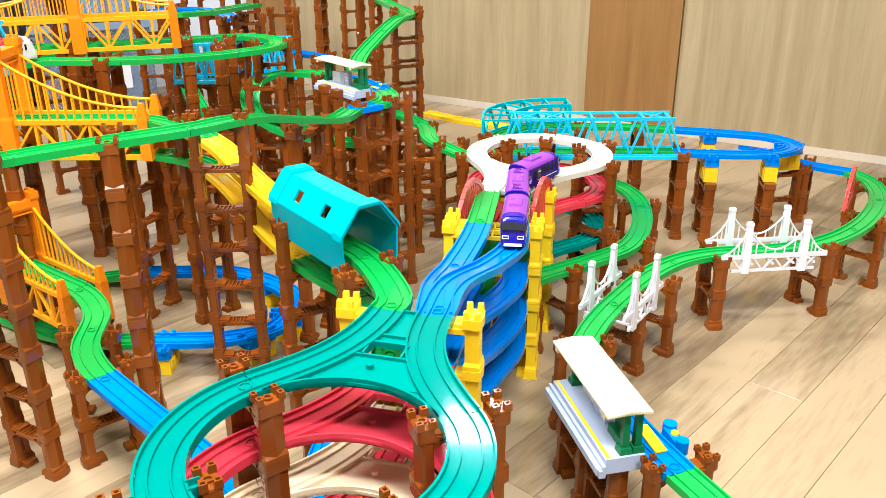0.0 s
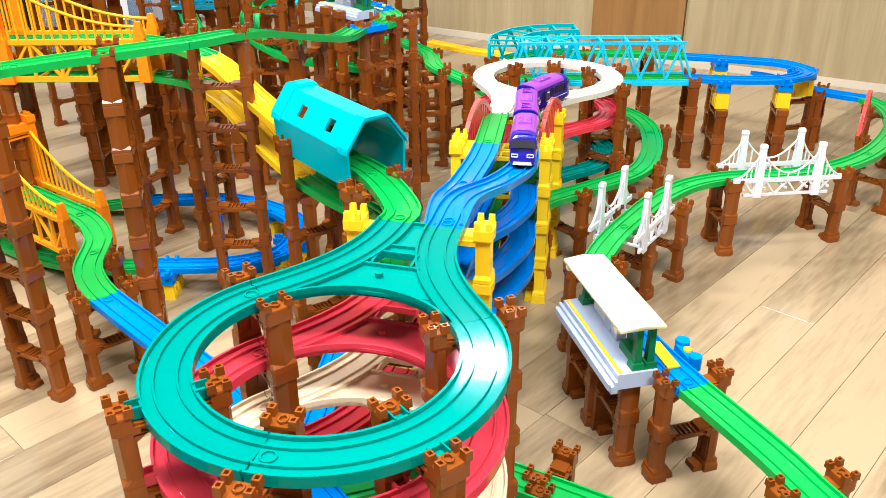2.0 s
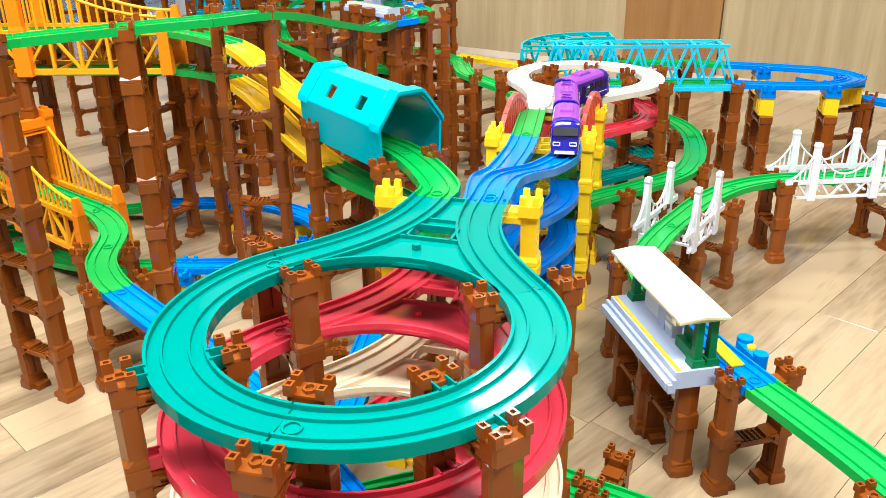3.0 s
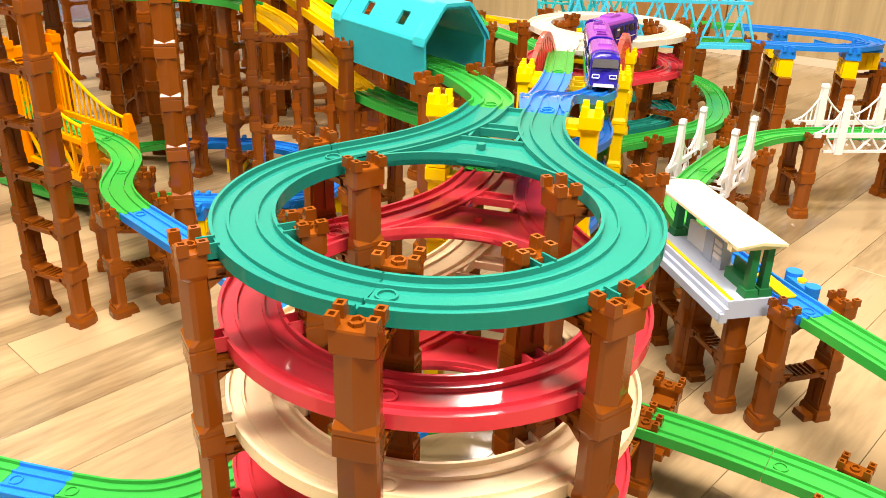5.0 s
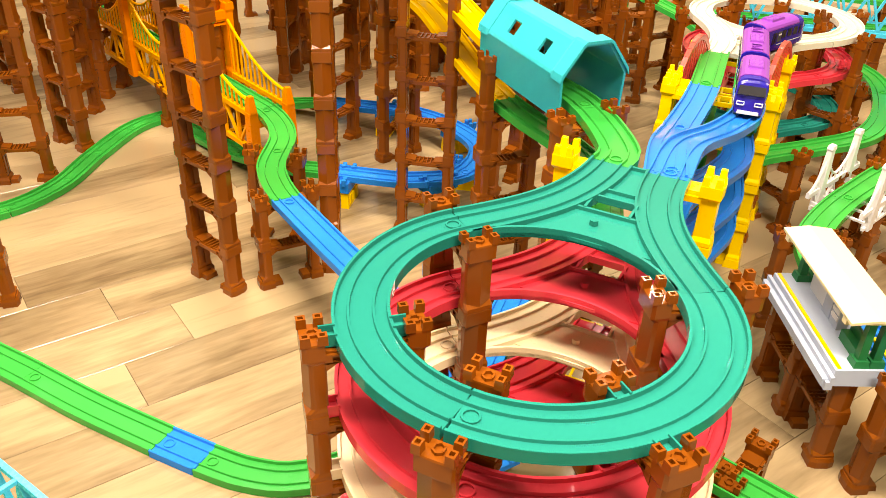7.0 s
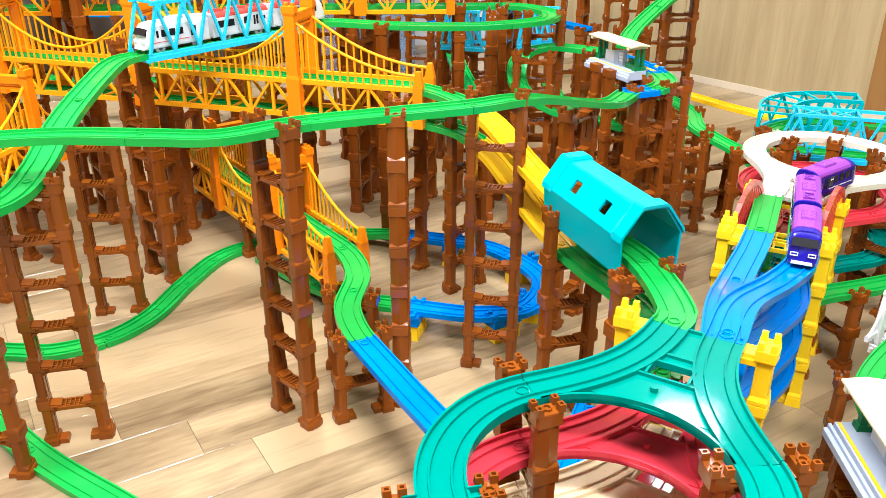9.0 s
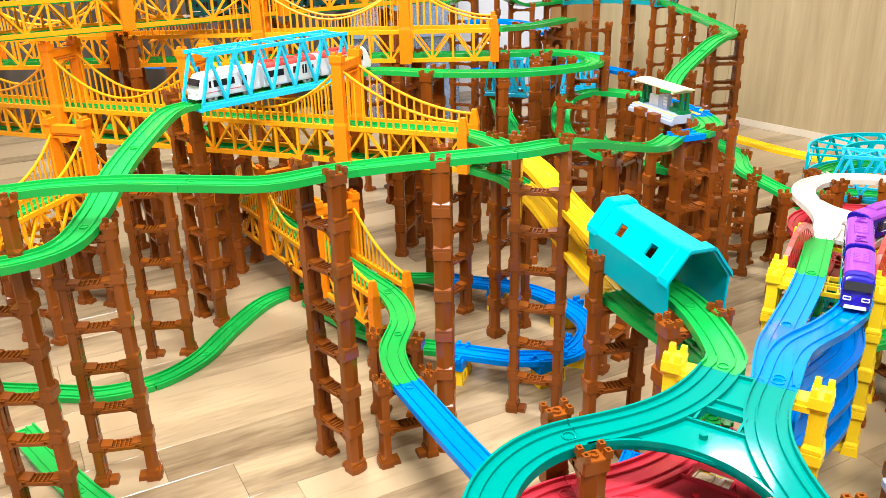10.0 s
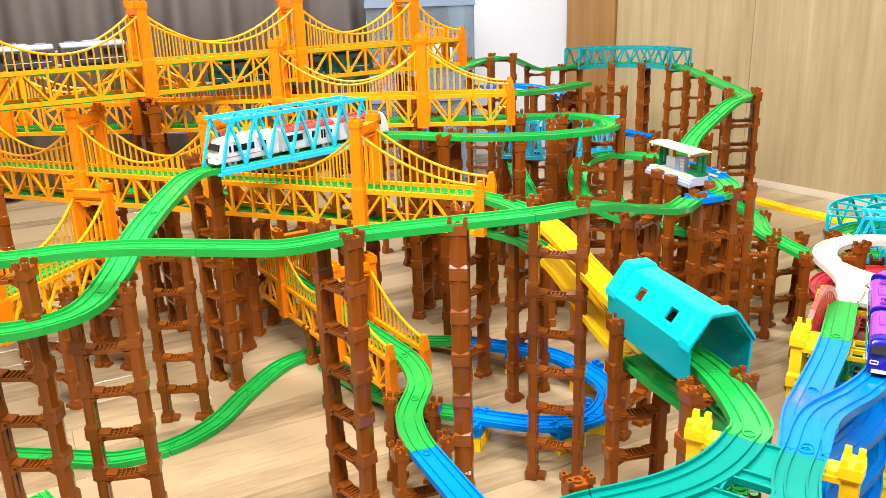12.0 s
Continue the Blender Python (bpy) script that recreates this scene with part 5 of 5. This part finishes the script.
    for xx in (-0.036, 0.034):
        for s in (-1, 1):
            bm = bmesh.new()
            ys = sorted((s * 0.0125, s * 0.0165))
            prism(bm, [[(xx + r * math.cos(k * math.pi / 9), yy, 0.0076 + r * math.sin(k * math.pi / 9)) for k in range(18)] for yy, r in ((ys[0], 0.0084), (ys[0] + 0.0006, 0.0092), (ys[1] - 0.0006, 0.0092), (ys[1], 0.0084))])
            wheel = part("wheel", bm, WHEEL, under, "pale grey plastic wheel")
            bm = bmesh.new()
            prism(bm, [[(xx + 0.0034 * math.cos(k * math.pi / 5), yy, 0.0076 + 0.0034 * math.sin(k * math.pi / 5)) for k in range(10)] for yy in sorted((s * 0.0160, s * 0.0172))])
            part("hub", bm, DARKGREY, wheel)
    bm = bmesh.new()
    prism(bm, [[(-L + 0.004, -0.004, 0.007), (-L + 0.004, 0.004, 0.007), (-L + 0.004, 0.004, 0.0105), (-L + 0.004, -0.004, 0.0105)], [(-L - 0.012, -0.006, 0.006), (-L - 0.012, 0.006, 0.006), (-L - 0.012, 0.006, 0.0095), (-L - 0.012, -0.006, 0.0095)]])
    part("coupling", bm, WHITE, ob, "white coupling hook")
    return ob


def train_on(line, kinds, label, gap=0.132, start=0.0, length=0.122, emblem=False):
    """Coaches spaced along a line of points; the first has its nose towards the start."""
    run = [0.0]
    for a, b in zip(line, line[1:]):
        run.append(run[-1] + (b - a).length)

    def at(s):
        for i in range(len(run) - 1):
            if run[i + 1] >= s:
                return line[i].lerp(line[i + 1], (s - run[i]) / max(1e-9, run[i + 1] - run[i]))
        return line[-1]
    for k, (body, roof, stripe, nose) in enumerate(kinds):
        s = start + 0.061 + k * gap
        f, r = at(s - 0.036), at(s + 0.036)
        d = f - r
        turn = math.degrees(math.atan2(d.y, d.x))
        tilt = -math.degrees(math.asin(d.z / d.length))
        if nose < 0 or (emblem and not nose):
            turn += 180
            tilt = -tilt
        mid = (f + r) / 2
        car("toy_train_coach", mid.x, mid.y, mid.z - 0.0030, turn, body, roof, label, abs(nose), stripe, length, tilt, emblem)


# the navy train comes off the ivory loop onto the blue slope
navy_line = [(*nr, L5), (0.040, 0.83, L5 - 0.010), (0.092, 0.965, L4 + 0.016), (0.128, 1.06, L4 + 0.002), (0.137, 1.142, L4), (*fr, L4)]
for u, v in ((0.165, 0.043), (0.115, 0.068), (0.0745, 0.0953), (0.031, 0.117), (-0.011, 0.1205), (-0.052, 0.109), (-0.086, 0.086)):
    navy_line.append((*place(FAR, u, v), L4))
train_on(spline(navy_line, 0.004), [(NAVY, PURPLE, SILVER, 1), (NAVY, PURPLE, SILVER, 0), (NAVY, PURPLE, SILVER, -1)], "navy blue toy train coach with purple roof between the loops", gap=0.128, start=0.322, length=0.114, emblem=True)
train_on(spline([(-0.897, 1.172, L7), (-0.760, 1.480, L7), (-0.715, 1.528, L7), (-0.60, 1.532, L7)], 0.004), [(WHITE, WHITE, BRIGHT_RED, 1), (WHITE, BRIGHT_RED, None, 0), (WHITE, BRIGHT_RED, None, -1)], "white toy train coach with red roof", start=0.0)
train_on([Vector((*TALL_A, TALL_Z - 0.060)), Vector((*TALL_B, TALL_Z - 0.060))], [(TRAINGREEN, DARKGREY, WHITE, 1), (TRAINGREEN, DARKGREY, WHITE, 0), (TRAINGREEN, DARKGREY, WHITE, 0)], "dark green toy train coach with pale stripe", start=0.24)

track([(*TALL_A, TALL_Z), (*TALL_B, TALL_Z)], [(1, GREEN)], "green plastic track on top of the tallest bridge")
train_on([Vector((*TALL_A, TALL_Z)), Vector((*TALL_B, TALL_Z))], [(DARKGREY, STEEL, WHITE, 0), (DARKGREY, STEEL, WHITE, 0)], "silver-roofed grey toy train coach on the tallest bridge", start=0.795)
track([(-1.75, 2.05, L5), (-1.35, 2.16, L5), (-1.02, 2.32, L5), (-0.84, 2.42, L5)], [(0.4, BLUE), (1, GREEN)], "blue and green plastic track behind the bridges")
track([(-1.85, 1.86, L3), (-1.5, 1.78, L3), (-1.30, 1.66, L4), (-1.12, 1.62, L4)], [(1, GREEN)], "green plastic slope behind the bridges")
for row in ((-1.6, 2.09, 5, 90), (-1.3, 2.18, 5, 90), (-1.0, 2.33, 5, 120), (-1.5, 1.78, 3, 100), (-1.2, 1.63, 4, 100), (-1.55, 1.62, 5, 60), (-0.95, 2.05, 6, 40)):
    pier(*row)

# ---- storage things by the curtain ----

def storage_box(z, label):
    tub = thing("storage_box", pose(-1.22, 2.95, z, 0, 0, 25), label, "storage box", "stacked storage boxes")
    shell = bmesh.new()
    box(shell, -0.19, 0.19, -0.14, 0.14, 0, 0.004)
    for x0, x1, y0, y1 in ((-0.19, 0.19, -0.14, -0.136), (-0.19, 0.19, 0.136, 0.14), (-0.19, -0.186, -0.136, 0.136), (0.186, 0.19, -0.136, 0.136)):
        box(shell, x0, x1, y0, y1, 0.0045, 0.30)
    part("box_wall", shell, CLEAR, tub)
    shell = bmesh.new()
    box(shell, -0.195, 0.195, -0.145, 0.145, 0.301, 0.325, taper=0.003)
    part("lid", shell, LID, tub, "slate blue lid")
    for k, mat in enumerate((BRIGHT_RED, TURQ, GREY, CYAN, BLUE, BRIGHT_RED)):
        toy = bmesh.new()
        box(toy, -0.05, 0.05, -0.04, 0.04, 0, 0.15 + 0.02 * (k % 3), taper=0.008)
        ob = part("packed_toy", toy, mat, tub)
        ob.matrix_basis = pose(-0.12 + 0.12 * (k % 3), -0.06 + 0.12 * (k // 3), 0.005, 0, 0, random.uniform(-12, 12))
    note = bmesh.new()
    box(note, 0.02, 0.11, -0.1425, -0.1405, 0.10, 0.18)
    part("label_sheet", note, WHITE, tub, "white label sheet")


random.seed(4)
storage_box(0.0, "clear plastic storage box with coloured toys inside")
storage_box(0.33, "clear plastic storage box with coloured toys inside")

# ---- floor boards ----
slab("floor", -3.3, 3.3, -2.3, 3.9, -0.05, -0.004, GAP, "dark joints under wooden floor boards", category="floor")
floor_ob = bpy.data.objects["floor"]
FLOOR_TURN = 47.3
PW = 0.0858
board_meshes = []
for blen in (0.91, 1.21, 0.61, 1.05):
    bm = bmesh.new()
    g = 0.00025
    vs = box(bm, g, blen - g, g, PW - g, -0.012, 0.0)
    bmesh.ops.bevel(bm, geom=[e for e in bm.edges if all(v.co.z > -0.001 for v in e.verts)], offset=0.0004, segments=1, affect="EDGES")
    me = bpy.data.meshes.new("floor_board")
    bm.to_mesh(me)
    bm.free()
    me.materials.append(FLOOR_WOOD)
    board_meshes.append((blen, me))
random.seed(11)
fm = pose(0.376, 1.077, 0, 0, 0, FLOOR_TURN)
for j in range(-46, 47):
    x = -3.6 + random.uniform(-0.9, 0.0)
    while x < 3.6:
        blen, me = random.choice(board_meshes)
        c = fm @ Vector((x + blen / 2, j * PW + PW / 2, 0))
        if -2.9 < c.x < 2.4 and -0.9 < c.y < 3.7:
            b = shared("floor_board", me, floor_ob, fm @ Matrix.Translation((x, j * PW, 0)))
        x += blen
